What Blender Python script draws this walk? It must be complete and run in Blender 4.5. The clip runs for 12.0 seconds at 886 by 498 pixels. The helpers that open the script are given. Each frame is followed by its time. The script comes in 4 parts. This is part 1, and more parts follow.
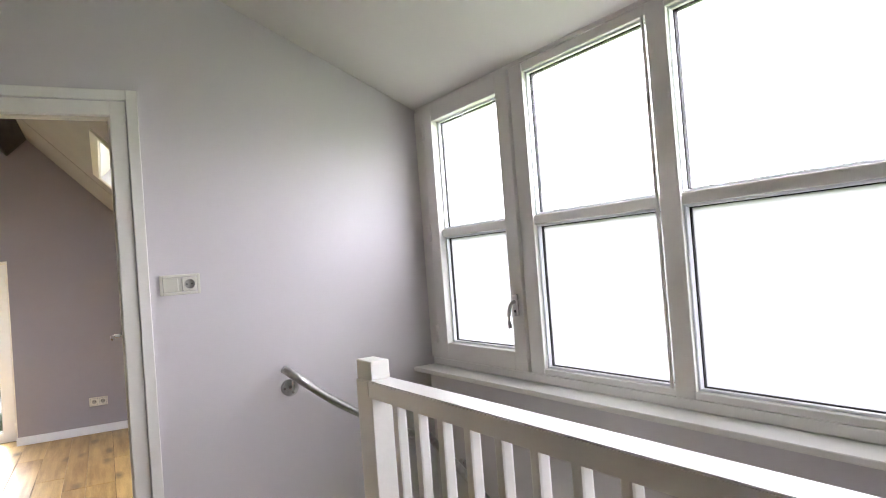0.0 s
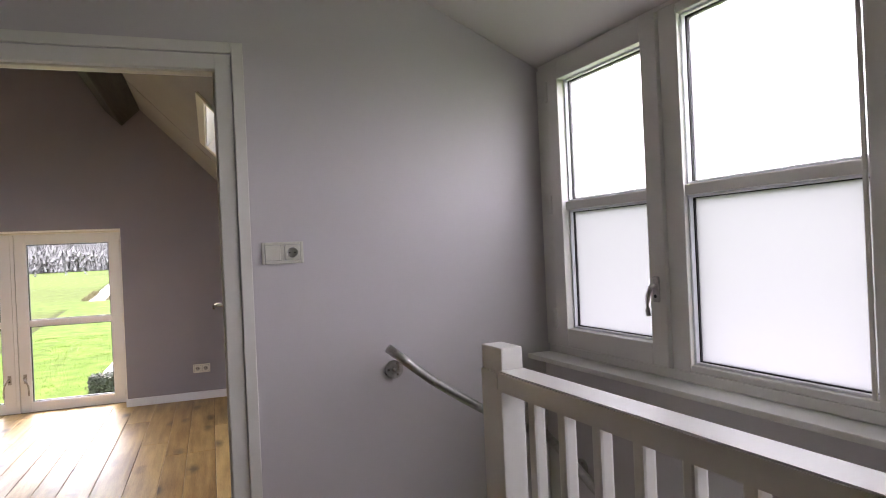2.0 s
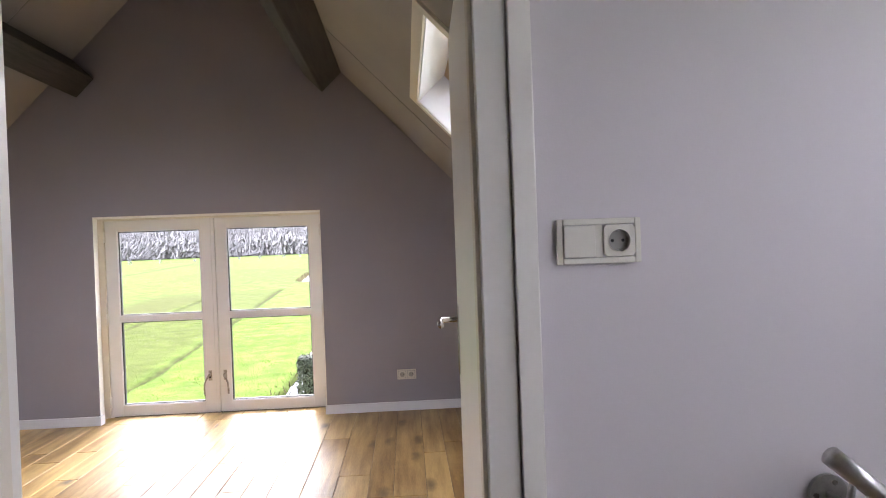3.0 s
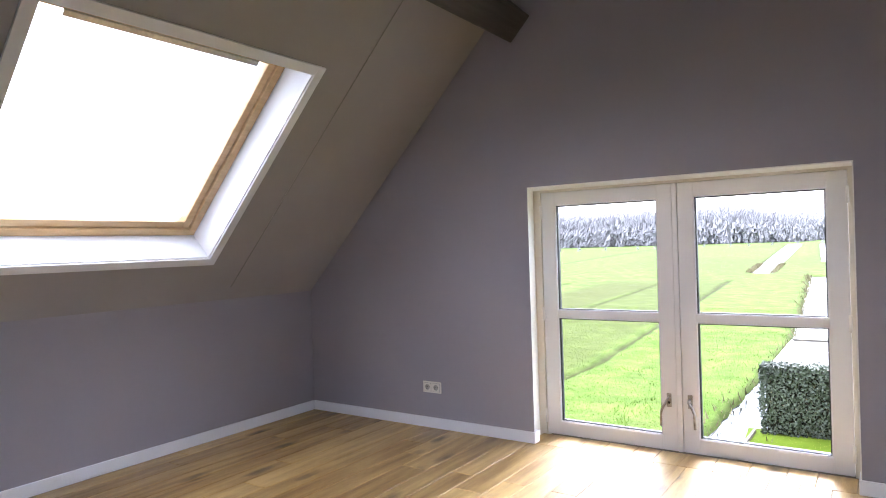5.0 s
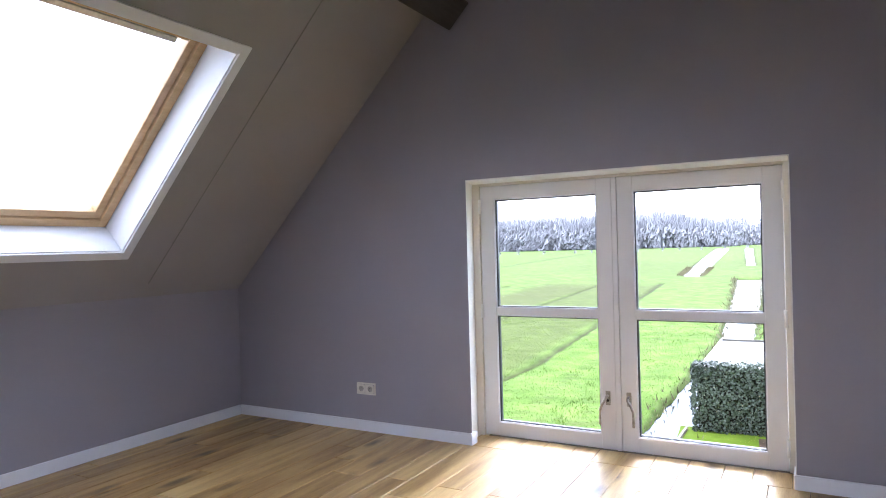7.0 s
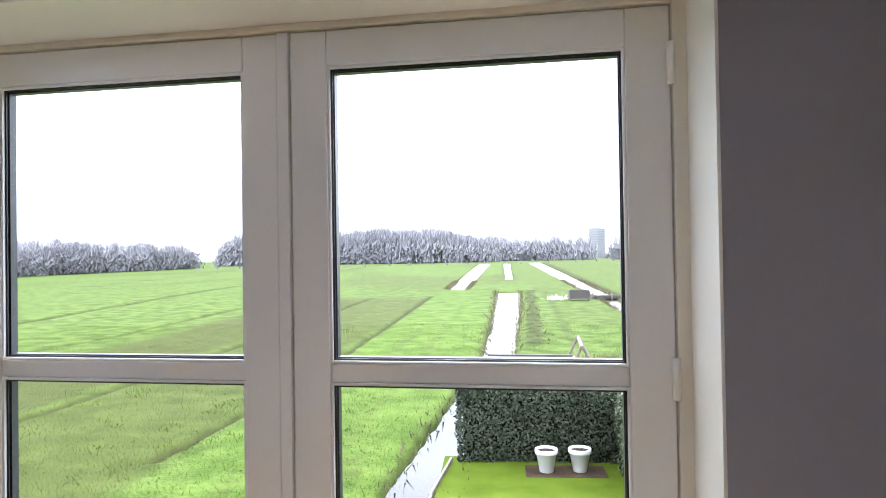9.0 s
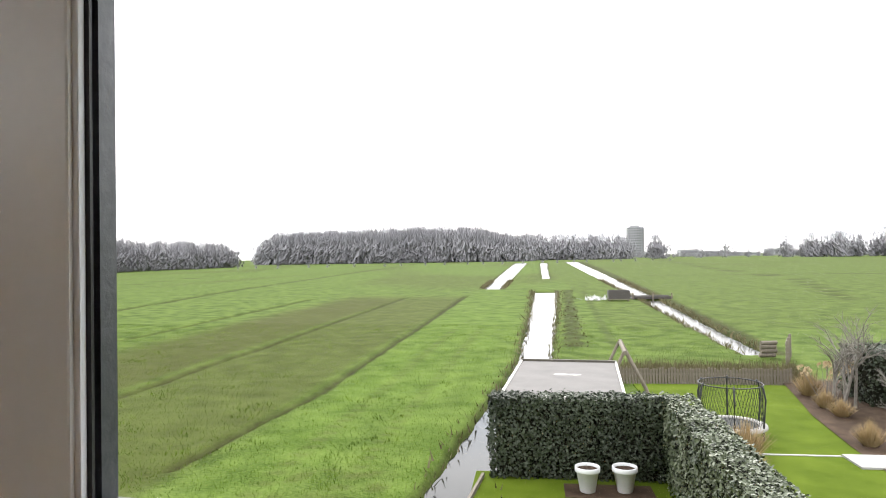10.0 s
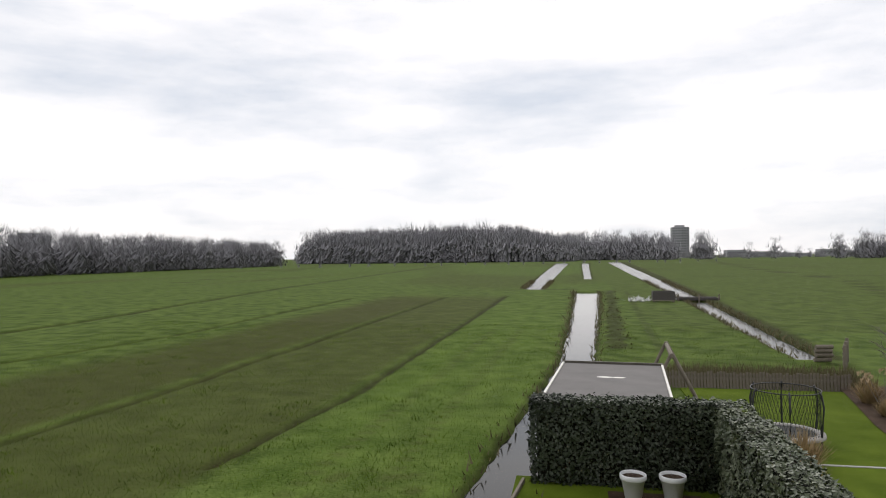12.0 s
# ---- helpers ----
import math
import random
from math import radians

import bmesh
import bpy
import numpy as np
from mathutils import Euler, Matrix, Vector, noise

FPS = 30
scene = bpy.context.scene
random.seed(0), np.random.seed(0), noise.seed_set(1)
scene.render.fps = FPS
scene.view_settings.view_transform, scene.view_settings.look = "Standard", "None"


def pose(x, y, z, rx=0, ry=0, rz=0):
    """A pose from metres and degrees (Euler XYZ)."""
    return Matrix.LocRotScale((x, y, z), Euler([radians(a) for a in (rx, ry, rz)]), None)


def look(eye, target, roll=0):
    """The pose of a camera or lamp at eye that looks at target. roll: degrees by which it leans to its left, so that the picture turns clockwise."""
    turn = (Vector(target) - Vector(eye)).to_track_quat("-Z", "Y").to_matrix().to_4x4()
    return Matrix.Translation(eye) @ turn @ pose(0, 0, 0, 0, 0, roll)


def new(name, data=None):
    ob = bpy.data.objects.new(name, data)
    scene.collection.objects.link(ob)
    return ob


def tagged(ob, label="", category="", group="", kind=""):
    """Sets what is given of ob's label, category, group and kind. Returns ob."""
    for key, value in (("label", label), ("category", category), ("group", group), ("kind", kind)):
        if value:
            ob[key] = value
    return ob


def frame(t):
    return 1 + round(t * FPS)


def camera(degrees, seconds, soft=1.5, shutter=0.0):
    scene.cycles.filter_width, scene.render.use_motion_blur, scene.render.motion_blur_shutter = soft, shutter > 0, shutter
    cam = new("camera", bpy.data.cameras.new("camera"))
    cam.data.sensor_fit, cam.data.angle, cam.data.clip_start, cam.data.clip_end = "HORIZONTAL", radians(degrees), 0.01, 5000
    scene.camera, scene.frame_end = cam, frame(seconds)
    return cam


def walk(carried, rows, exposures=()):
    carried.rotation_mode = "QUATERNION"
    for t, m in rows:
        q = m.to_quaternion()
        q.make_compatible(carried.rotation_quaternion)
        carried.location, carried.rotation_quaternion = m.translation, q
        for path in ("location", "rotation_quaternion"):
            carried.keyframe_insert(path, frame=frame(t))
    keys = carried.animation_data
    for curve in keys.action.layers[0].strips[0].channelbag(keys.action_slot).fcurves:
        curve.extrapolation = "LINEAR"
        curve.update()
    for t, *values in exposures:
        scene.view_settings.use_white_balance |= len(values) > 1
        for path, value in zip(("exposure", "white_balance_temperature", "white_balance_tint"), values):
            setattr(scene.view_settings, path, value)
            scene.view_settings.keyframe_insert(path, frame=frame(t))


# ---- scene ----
cam = camera(68.1, 12.0, soft=1.0)
PATH = [
    (0, (1.663, -2.793, 1.332), (2.586, -1.019, 1.368), -4.4),
    (0.5, (1.664, -2.782, 1.326), (2.666, -1.052, 1.356), -4.1),
    (1, (1.665, -2.773, 1.322), (2.675, -1.047, 1.347), -3.7),
    (1.5, (1.669, -2.736, 1.316), (2.633, -0.984, 1.331), -3.2),
    (2, (1.679, -2.484, 1.308), (2.348, -0.6, 1.306), -2.6),
    (2.5, (1.63, -1.956, 1.308), (2.051, -0.001, 1.293), -2.5),
    (3, (1.591, -1.147, 1.325), (1.703, 0.85, 1.306), -2.1),
    (3.3, (1.566, -0.736, 1.305), (1.535, 1.264, 1.285), -2.9),
    (3.5, (1.545, -0.377, 1.305), (1.33, 1.612, 1.282), -2.8),
    (3.7, (1.468, -0.138, 1.313), (1.083, 1.825, 1.29), -2.5),
    (5.3, (1.012, 0.354, 1.26), (-0.158, 1.976, 1.253), -1.8),
    (5.5, (1.007, 0.358, 1.259), (-0.168, 1.976, 1.252), -1.8),
    (6, (1.02, 0.366, 1.262), (-0.152, 1.986, 1.253), -1.7),
    (6.5, (1.006, 0.378, 1.263), (-0.15, 2.01, 1.251), -1.6),
    (7, (0.978, 0.507, 1.213), (0.011, 2.258, 1.209), -1.5),
    (7.5, (0.902, 1.012, 1.232), (0.213, 2.889, 1.229), -1.5),
    (7.7, (0.858, 1.261, 1.194), (0.256, 3.168, 1.212), -1.5),
    (9.3, (0.572, 3.239, 1.062), (0.253, 5.214, 1.085), -0.8),
    (9.5, (0.54, 3.458, 1.064), (0.191, 5.427, 1.083), -0.7),
    (9.7, (0.531, 3.626, 1.064), (0.17, 5.593, 1.085), -0.6),
    (10, (0.551, 3.861, 1.049), (0.116, 5.813, 1.073), -0.8),
    (10.5, (0.51, 4.026, 1.028), (-0.023, 5.953, 1.048), -0.7),
    (11, (0.497, 4.125, 1.015), (-0.085, 6.038, 1.038), -0.6),
    (11.5, (0.482, 4.142, 1.01), (-0.121, 6.049, 1.032), -0.6),
    (12, (0.498, 4.155, 1.015), (-0.056, 6.076, 1.04), -0.6),
]
EXPOSURE = [(0, 3.88, 6400, 12), (0.5, 3.75, 6400, 13), (0.9, 3.42, 6450, 14), (1.5, 2.75, 6550, 16), (2.0, 2.9, 6500, 17), (2.5, 2.95, 6450, 18), (3.0, 3.15, 6200, 17), (3.5, 3.4, 5950, 16), (5.5, 3.05, 5600, 15), (7.0, 2.95, 5300, 15), (7.7, 2.85, 5150, 15), (9.3, 2.2, 6000, 10), (9.7, 1.8, 6400, 9), (10.2, 1.4, 6500, 9), (10.6, 1.0, 6500, 10), (11.2, 0.4, 6500, 10), (12, 0.0, 6500, 11)]
walk(cam, [(t, look(eye, target, roll)) for t, eye, target, roll in PATH], EXPOSURE)

# ---- world, sun, exposure ----
world = bpy.data.worlds.new("world")
scene.world = world
world.use_nodes = True
wn, wl = world.node_tree.nodes, world.node_tree.links
sky = wn.new("ShaderNodeTexSky")
sky.sky_type, sky.sun_disc = "NISHITA", False
sky.sun_elevation, sky.sun_rotation = radians(39.7), radians(-4)
sky_at = wn.new("ShaderNodeTexCoord")
sky_map = wn.new("ShaderNodeMapping")
sky_map.inputs["Scale"].default_value = (1.6, 1.6, 6.5)
sky_map.inputs["Rotation"].default_value = (0, 0, radians(16))
cloud = wn.new("ShaderNodeTexNoise")
cloud.inputs["Scale"].default_value, cloud.inputs["Detail"].default_value, cloud.inputs["Roughness"].default_value = 1.25, 7, 0.55
cloud_ramp = wn.new("ShaderNodeValToRGB")
cloud_ramp.color_ramp.elements[0].position, cloud_ramp.color_ramp.elements[0].color = 0.33, (7.0, 7.5, 8.3, 1)
cloud_ramp.color_ramp.elements[1].position, cloud_ramp.color_ramp.elements[1].color = 0.54, (11.0, 10.8, 10.8, 1)
sky_mix = wn.new("ShaderNodeMix")
sky_mix.data_type = "RGBA"
sky_mix.inputs["Factor"].default_value = 0.93
wl.new(sky_at.outputs["Generated"], sky_map.inputs["Vector"])
wl.new(sky_map.outputs["Vector"], cloud.inputs["Vector"])
wl.new(cloud.outputs["Fac"], cloud_ramp.inputs["Fac"])
wl.new(sky.outputs["Color"], sky_mix.inputs["A"])
wl.new(cloud_ramp.outputs["Color"], sky_mix.inputs["B"])
wl.new(sky_mix.outputs["Result"], wn["Background"].inputs["Color"])
wn["Background"].inputs["Strength"].default_value = 0.1
sun = new("sun", bpy.data.lights.new("sun", "SUN"))
sun.data.energy, sun.data.angle, sun.data.color = 0.9, radians(20), (1, 0.97, 0.93)
sun.matrix_world = look((0, 0, 0), (0.05, -0.77, -0.64))


# ---- materials ----
def material(name, dark, light, rough=0.6, scale=8.0, bump=0.1, fine=120.0, metal=0.0, spread=0.5, grain=None, per_piece=0.0, spec=0.5):
    """Two tones mixed by a coarse noise, a fine noise for grain and relief; grain stretches the noise along an axis."""
    m = bpy.data.materials.new(name)
    m.use_nodes = True
    n, l = m.node_tree.nodes, m.node_tree.links
    b = n["Principled BSDF"]
    at = n.new("ShaderNodeTexCoord")
    mp = n.new("ShaderNodeMapping")
    l.new(at.outputs["Object"], mp.inputs["Vector"])
    if grain:
        mp.inputs["Scale"].default_value = grain
    big, small = n.new("ShaderNodeTexNoise"), n.new("ShaderNodeTexNoise")
    big.inputs["Scale"].default_value, big.inputs["Detail"].default_value = scale, 5
    small.inputs["Scale"].default_value, small.inputs["Detail"].default_value = fine, 3
    ramp = n.new("ShaderNodeValToRGB")
    ramp.color_ramp.elements[0].position, ramp.color_ramp.elements[1].position = 0.5 - spread / 2, 0.5 + spread / 2
    ramp.color_ramp.elements[0].color, ramp.color_ramp.elements[1].color = (*dark, 1), (*light, 1)
    add = n.new("ShaderNodeMath")
    add.operation = "MULTIPLY_ADD"
    add.inputs[1].default_value = 0.35
    for x in (big, small):
        l.new(mp.outputs["Vector"], x.inputs["Vector"])
    l.new(small.outputs["Fac"], add.inputs[0])
    shift = n.new("ShaderNodeMath")
    shift.operation = "SUBTRACT"
    shift.inputs[1].default_value = 0.175
    l.new(big.outputs["Fac"], shift.inputs[0])
    l.new(shift.outputs[0], add.inputs[2])
    fac = add.outputs[0]
    if per_piece:
        info = n.new("ShaderNodeObjectInfo")
        pp = n.new("ShaderNodeMath")
        pp.operation = "MULTIPLY_ADD"
        pp.inputs[1].default_value = per_piece
        l.new(info.outputs["Random"], pp.inputs[0])
        off = n.new("ShaderNodeMath")
        off.operation = "SUBTRACT"
        off.inputs[1].default_value = per_piece / 2
        l.new(fac, off.inputs[0])
        l.new(off.outputs[0], pp.inputs[2])
        fac = pp.outputs[0]
        mv = n.new("ShaderNodeVectorMath")
        mv.operation = "MULTIPLY_ADD"
        comb = n.new("ShaderNodeCombineXYZ")
        for k in range(3):
            l.new(info.outputs["Random"], comb.inputs[k])
        mv.inputs[1].default_value = (37, 53, 11)
        l.new(comb.outputs[0], mv.inputs[0])
        l.new(at.outputs["Object"], mv.inputs[2])
        l.new(mv.outputs[0], mp.inputs["Vector"])
    l.new(fac, ramp.inputs["Fac"])
    l.new(ramp.outputs["Color"], b.inputs["Base Color"])
    if bump:
        bp = n.new("ShaderNodeBump")
        bp.inputs["Strength"].default_value, bp.inputs["Distance"].default_value = bump, 0.01
        l.new(add.outputs[0], bp.inputs["Height"])
        l.new(bp.outputs["Normal"], b.inputs["Normal"])
    b.inputs["Roughness"].default_value, b.inputs["Metallic"].default_value = rough, metal
    b.inputs["Specular IOR Level"].default_value = spec
    return m


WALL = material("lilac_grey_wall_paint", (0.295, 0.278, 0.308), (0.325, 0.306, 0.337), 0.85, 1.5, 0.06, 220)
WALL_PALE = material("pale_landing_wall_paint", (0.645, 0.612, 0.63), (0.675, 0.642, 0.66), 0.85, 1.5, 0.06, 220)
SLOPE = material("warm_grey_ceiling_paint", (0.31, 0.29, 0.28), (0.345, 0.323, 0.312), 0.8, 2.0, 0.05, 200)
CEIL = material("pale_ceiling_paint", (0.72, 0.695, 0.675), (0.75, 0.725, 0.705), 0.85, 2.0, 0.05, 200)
WHITE = material("white_gloss_paint", (0.80, 0.785, 0.745), (0.845, 0.83, 0.79), 0.3, 3.0, 0.05, 90)
CREAM = material("cream_frame_paint", (0.74, 0.70, 0.61), (0.79, 0.75, 0.66), 0.4, 3.0, 0.05, 90)
BRIGHT = material("bright_white_lining", (0.75, 0.76, 0.80), (0.79, 0.80, 0.835), 0.5, 3.0, 0.03, 90)
COOL = material("cool_white_gloss_paint", (0.74, 0.735, 0.745), (0.79, 0.785, 0.795), 0.3, 3.0, 0.05, 90)
PLASTIC = material("ivory_plastic", (0.74, 0.72, 0.64), (0.78, 0.76, 0.68), 0.25, 5.0, 0.0)
# ivory cup greyed: the shade of its hollow is put in the colour
CUP_SHADED = material("shaded_socket_cup", (0.36, 0.35, 0.31), (0.42, 0.41, 0.37), 0.45, 5.0, 0.0)
BLACK = material("black_rubber", (0.012, 0.012, 0.014), (0.02, 0.02, 0.022), 0.5, 40.0, 0.0)
STEEL = material("brushed_steel", (0.42, 0.41, 0.40), (0.6, 0.59, 0.57), 0.28, 60.0, 0.05, 400, metal=1.0)
PEWTER = material("worn_pewter_metal", (0.22, 0.2, 0.18), (0.5, 0.48, 0.45), 0.3, 40.0, 0.05, 200, metal=1.0)
CHROME = material("polished_chrome", (0.7, 0.7, 0.7), (0.8, 0.8, 0.8), 0.08, 10.0, 0.0, metal=1.0)
PINE = material("lacquered_pine", (0.50, 0.33, 0.15), (0.66, 0.47, 0.25), 0.35, 4.0, 0.1, 60, grain=(6, 1, 6))
BEAM = material("dark_stained_beam", (0.035, 0.03, 0.028), (0.075, 0.065, 0.058), 0.6, 5.0, 0.3, 50, grain=(8, 0.6, 8))
GROOVE = material("panel_groove", (0.225, 0.21, 0.2), (0.25, 0.235, 0.222), 0.8, 5.0, 0.0)
DARK_SPACER = material("dark_anodised_spacer", (0.03, 0.032, 0.038), (0.055, 0.058, 0.066), 0.4, 80.0, 0.1, 300)
UNDER = material("dark_subfloor", (0.05, 0.032, 0.018), (0.08, 0.05, 0.03), 0.9, 5.0, 0.1)
SPACER = material("aluminium_spacer", (0.35, 0.36, 0.37), (0.5, 0.51, 0.52), 0.35, 80.0, 0.1, 300, metal=1.0)

# oak planks: grain, knots and a tone of its own for each plank
OAK = material("oiled_oak", (0.205, 0.108, 0.027), (0.525, 0.36, 0.14), 0.36, 2.2, 0.25, 30, spread=0.5, grain=(9, 0.75, 9), per_piece=0.30)
n, l = OAK.node_tree.nodes, OAK.node_tree.links
knots = n.new("ShaderNodeTexVoronoi")
knots.inputs["Scale"].default_value, knots.inputs["Randomness"].default_value = 2.0, 1.0
kmap = n.new("ShaderNodeMapping")
kmap.inputs["Scale"].default_value = (2.6, 0.9, 1)
kwarp = n.new("ShaderNodeTexNoise")
kwarp.inputs["Scale"].default_value = 9
kadd = n.new("ShaderNodeVectorMath")
kadd.operation = "MULTIPLY_ADD"
kadd.inputs[1].default_value = (0.12, 0.12, 0)
piece_at = [x for x in n if x.bl_idname == "ShaderNodeVectorMath"][0]
l.new(piece_at.outputs[0], kmap.inputs["Vector"])
l.new(piece_at.outputs[0], kwarp.inputs["Vector"])
l.new(kwarp.outputs["Color"], kadd.inputs[0])
l.new(kmap.outputs["Vector"], kadd.inputs[2])
l.new(kadd.outputs[0], knots.inputs["Vector"])
kramp = n.new("ShaderNodeValToRGB")
kramp.color_ramp.elements[0].position, kramp.color_ramp.elements[0].color = 0.06, (0.1, 0.07, 0.055, 1)
kramp.color_ramp.elements[1].position, kramp.color_ramp.elements[1].color = 0.24, (1, 1, 1, 1)
l.new(knots.outputs["Distance"], kramp.inputs["Fac"])
kmul = n.new("ShaderNodeMix")
kmul.data_type, kmul.blend_type = "RGBA", "MULTIPLY"
kmul.inputs["Factor"].default_value = 0.95
tone = [x for x in n if x.bl_idname == "ShaderNodeValToRGB"][0]
l.new(tone.outputs["Color"], kmul.inputs["A"])
l.new(kramp.outputs["Color"], kmul.inputs["B"])
l.new(kmul.outputs["Result"], n["Principled BSDF"].inputs["Base Color"])


def glass(name, rough, tint=(1, 1, 1)):
    m = bpy.data.materials.new(name)
    m.use_nodes = True
    b = m.node_tree.nodes["Principled BSDF"]
    b.inputs["Base Color"].default_value = (*tint, 1)
    b.inputs["Transmission Weight"].default_value, b.inputs["Roughness"].default_value = 1.0, rough
    b.inputs["IOR"].default_value = 1.25 if rough else 1.1
    return m


GLASS = glass("clear_glass", 0.0)
FROST = glass("frosted_glass", 0.66, (0.96, 0.945, 1.0))
# milky film on the lower dormer panes: it scatters the daylight, with a faint gloss
FILM = glass("dimmed_film_glass", 0.5, (0.8, 0.79, 0.83))
n, l = FILM.node_tree.nodes, FILM.node_tree.links
milk, blend = n.new("ShaderNodeBsdfTranslucent"), n.new("ShaderNodeMixShader")
# grey tint stands for the weaker ground light behind these panes
milk.inputs["Color"].default_value = (0.43, 0.425, 0.445, 1)
blend.inputs[0].default_value = 0.95
l.new(n["Principled BSDF"].outputs[0], blend.inputs[1])
l.new(milk.outputs[0], blend.inputs[2])
l.new(blend.outputs[0], n["Material Output"].inputs["Surface"])


def attribute_ground():
    """Grass in three tones, bare soil where the mesh says so, and mown stripes."""
    m = material("field_grass", (0.032, 0.055, 0.008), (0.115, 0.16, 0.036), 0.9, 1.1, 0.8, 16, spread=0.5, spec=0.04)
    n, l = m.node_tree.nodes, m.node_tree.links
    b = n["Principled BSDF"]
    ramp = [x for x in n if x.bl_idname == "ShaderNodeValToRGB"][0]
    for x in n:
        if x.bl_idname == "ShaderNodeMath" and x.operation == "MULTIPLY_ADD":
            x.inputs[1].default_value = 0.8
        elif x.bl_idname == "ShaderNodeMath" and x.operation == "SUBTRACT":
            x.inputs[1].default_value = 0.4
    out = ramp.outputs["Color"]
    for name, col, amount in (("dry", (0.052, 0.052, 0.017), 0.92), ("lush", (0.108, 0.185, 0.022), 0.75), ("soil", (0.026, 0.021, 0.011), 1.0)):
        at = n.new("ShaderNodeAttribute")
        at.attribute_name = name
        grain = n.new("ShaderNodeTexNoise")
        grain.inputs["Scale"].default_value, grain.inputs["Detail"].default_value = (3.0 if name != "dry" else 0.9), 6
        wob = n.new("ShaderNodeMath")
        wob.operation = "MULTIPLY_ADD"
        wob.inputs[1].default_value, wob.inputs[2].default_value = (1.6, -0.25) if name == "lush" else (1.1, 0.3)
        l.new(grain.outputs["Fac"], wob.inputs[0])
        mul = n.new("ShaderNodeMath")
        mul.operation = "MULTIPLY"
        mul.use_clamp = True
        l.new(wob.outputs[0], mul.inputs[0])
        l.new(at.outputs["Fac"], mul.inputs[1])
        mul2 = n.new("ShaderNodeMath")
        mul2.operation = "MULTIPLY"
        mul2.inputs[1].default_value = amount
        l.new(mul.outputs[0], mul2.inputs[0])
        mix = n.new("ShaderNodeMix")
        mix.data_type = "RGBA"
        mix.inputs["B"].default_value = (*col, 1)
        l.new(mul2.outputs[0], mix.inputs["Factor"])
        l.new(out, mix.inputs["A"])
        out = mix.outputs["Result"]
    l.new(out, b.inputs["Base Color"])
    for x in n:
        if x.bl_idname == "ShaderNodeBump":
            x.inputs["Distance"].default_value = 0.03
    return m


GRASS = attribute_ground()
BLADES = material("grass_tufts", (0.035, 0.07, 0.006), (0.135, 0.2, 0.026), 0.9, 1.3, 0.0, 9, spread=0.4, spec=0.04)
LAWN = material("garden_lawn", (0.055, 0.085, 0.006), (0.1, 0.14, 0.014), 0.9, 1.5, 0.6, 40, spec=0.04)
SOIL = material("bare_soil", (0.035, 0.024, 0.016), (0.085, 0.058, 0.04), 0.95, 3, 0.8, 30, spec=0.1)
REED = material("reed_belt", (0.09, 0.08, 0.04), (0.17, 0.15, 0.085), 0.9, 4, 0.5, 30, spec=0.1)
WATER = material("ditch_water", (0.02, 0.022, 0.02), (0.03, 0.03, 0.028), 0.1, 1.5, 0.08, 3)
WATER.node_tree.nodes["Principled BSDF"].inputs["IOR"].default_value = 1.33
WATER_FAR = material("rippled_ditch_water", (0.02, 0.022, 0.02), (0.03, 0.03, 0.028), 0.24, 1.5, 0.1, 3)
# one ivy leaf twice: darkened as in shade, then paled as in sun
IVY = material("shade_dark_ivy_leaf", (0.012, 0.019, 0.008), (0.05, 0.066, 0.034), 0.5, 1.1, 0.0, 18, spread=0.55, spec=0.4)
IVY_SUNLIT = material("sunlit_ivy_leaf", (0.03, 0.045, 0.02), (0.145, 0.165, 0.1), 0.45, 1.6, 0.0, 18, spread=0.6, spec=0.4)
# near-black fill for the shade between hedge leaves
HEDGE_SHADE = material("hedge_core_shade", (0.01, 0.011, 0.007), (0.02, 0.02, 0.013), 0.9, 4, 0.3, spec=0.1)
BARK = material("bare_bark", (0.14, 0.125, 0.11), (0.26, 0.24, 0.21), 0.9, 8, 0.5, 40)
# pale bluish base tone carries the distance haze over the woods
WOOD_FAR = material("hazed_woodland", (0.19, 0.187, 0.2), (0.25, 0.245, 0.255), 0.95, 0.02, 0.0, 0.3, spec=0.05)
BITUMEN = material("wet_grey_roofing", (0.12, 0.113, 0.108), (0.165, 0.155, 0.148), 0.75, 1.6, 0.15, 120, spec=0.25)
ALU = material("white_roof_edge", (0.6, 0.58, 0.52), (0.68, 0.66, 0.6), 0.4, 3, 0.05)
DARK_EDGE = material("dark_roof_edge", (0.05, 0.045, 0.035), (0.09, 0.08, 0.06), 0.6, 3, 0.1)
TIMBER = material("weathered_timber", (0.12, 0.1, 0.075), (0.22, 0.19, 0.15), 0.85, 4, 0.4, 40, grain=(6, 6, 1))
POT = material("white_glazed_pot", (0.68, 0.69, 0.7), (0.76, 0.77, 0.78), 0.35, 4, 0.05)
STRAW = material("dry_ornamental_grass", (0.25, 0.18, 0.09), (0.48, 0.37, 0.21), 0.9, 5, 0.0, 30, spec=0.1)
BLOOM = material("faded_hydrangea", (0.34, 0.24, 0.14), (0.55, 0.44, 0.3), 0.9, 6, 0.0, 30, spec=0.1)
NET = material("black_net", (0.012, 0.014, 0.012), (0.02, 0.022, 0.02), 0.8, 20, 0.0)
STONE = material("grey_paving", (0.28, 0.27, 0.255), (0.38, 0.37, 0.35), 0.8, 5, 0.2, 60)
# far building tones paled to hold the distance haze
CONCRETE = material("hazy_concrete", (0.30, 0.30, 0.31), (0.36, 0.36, 0.37), 0.9, 0.05, 0.0, 1)
WINDOW_FAR = material("hazed_window_band", (0.13, 0.135, 0.15), (0.17, 0.175, 0.19), 0.3, 0.1, 0.0, 1)
PALE_JUNK = material("white_plastic_sheeting", (0.6, 0.6, 0.6), (0.75, 0.75, 0.74), 0.5, 3, 0.2)
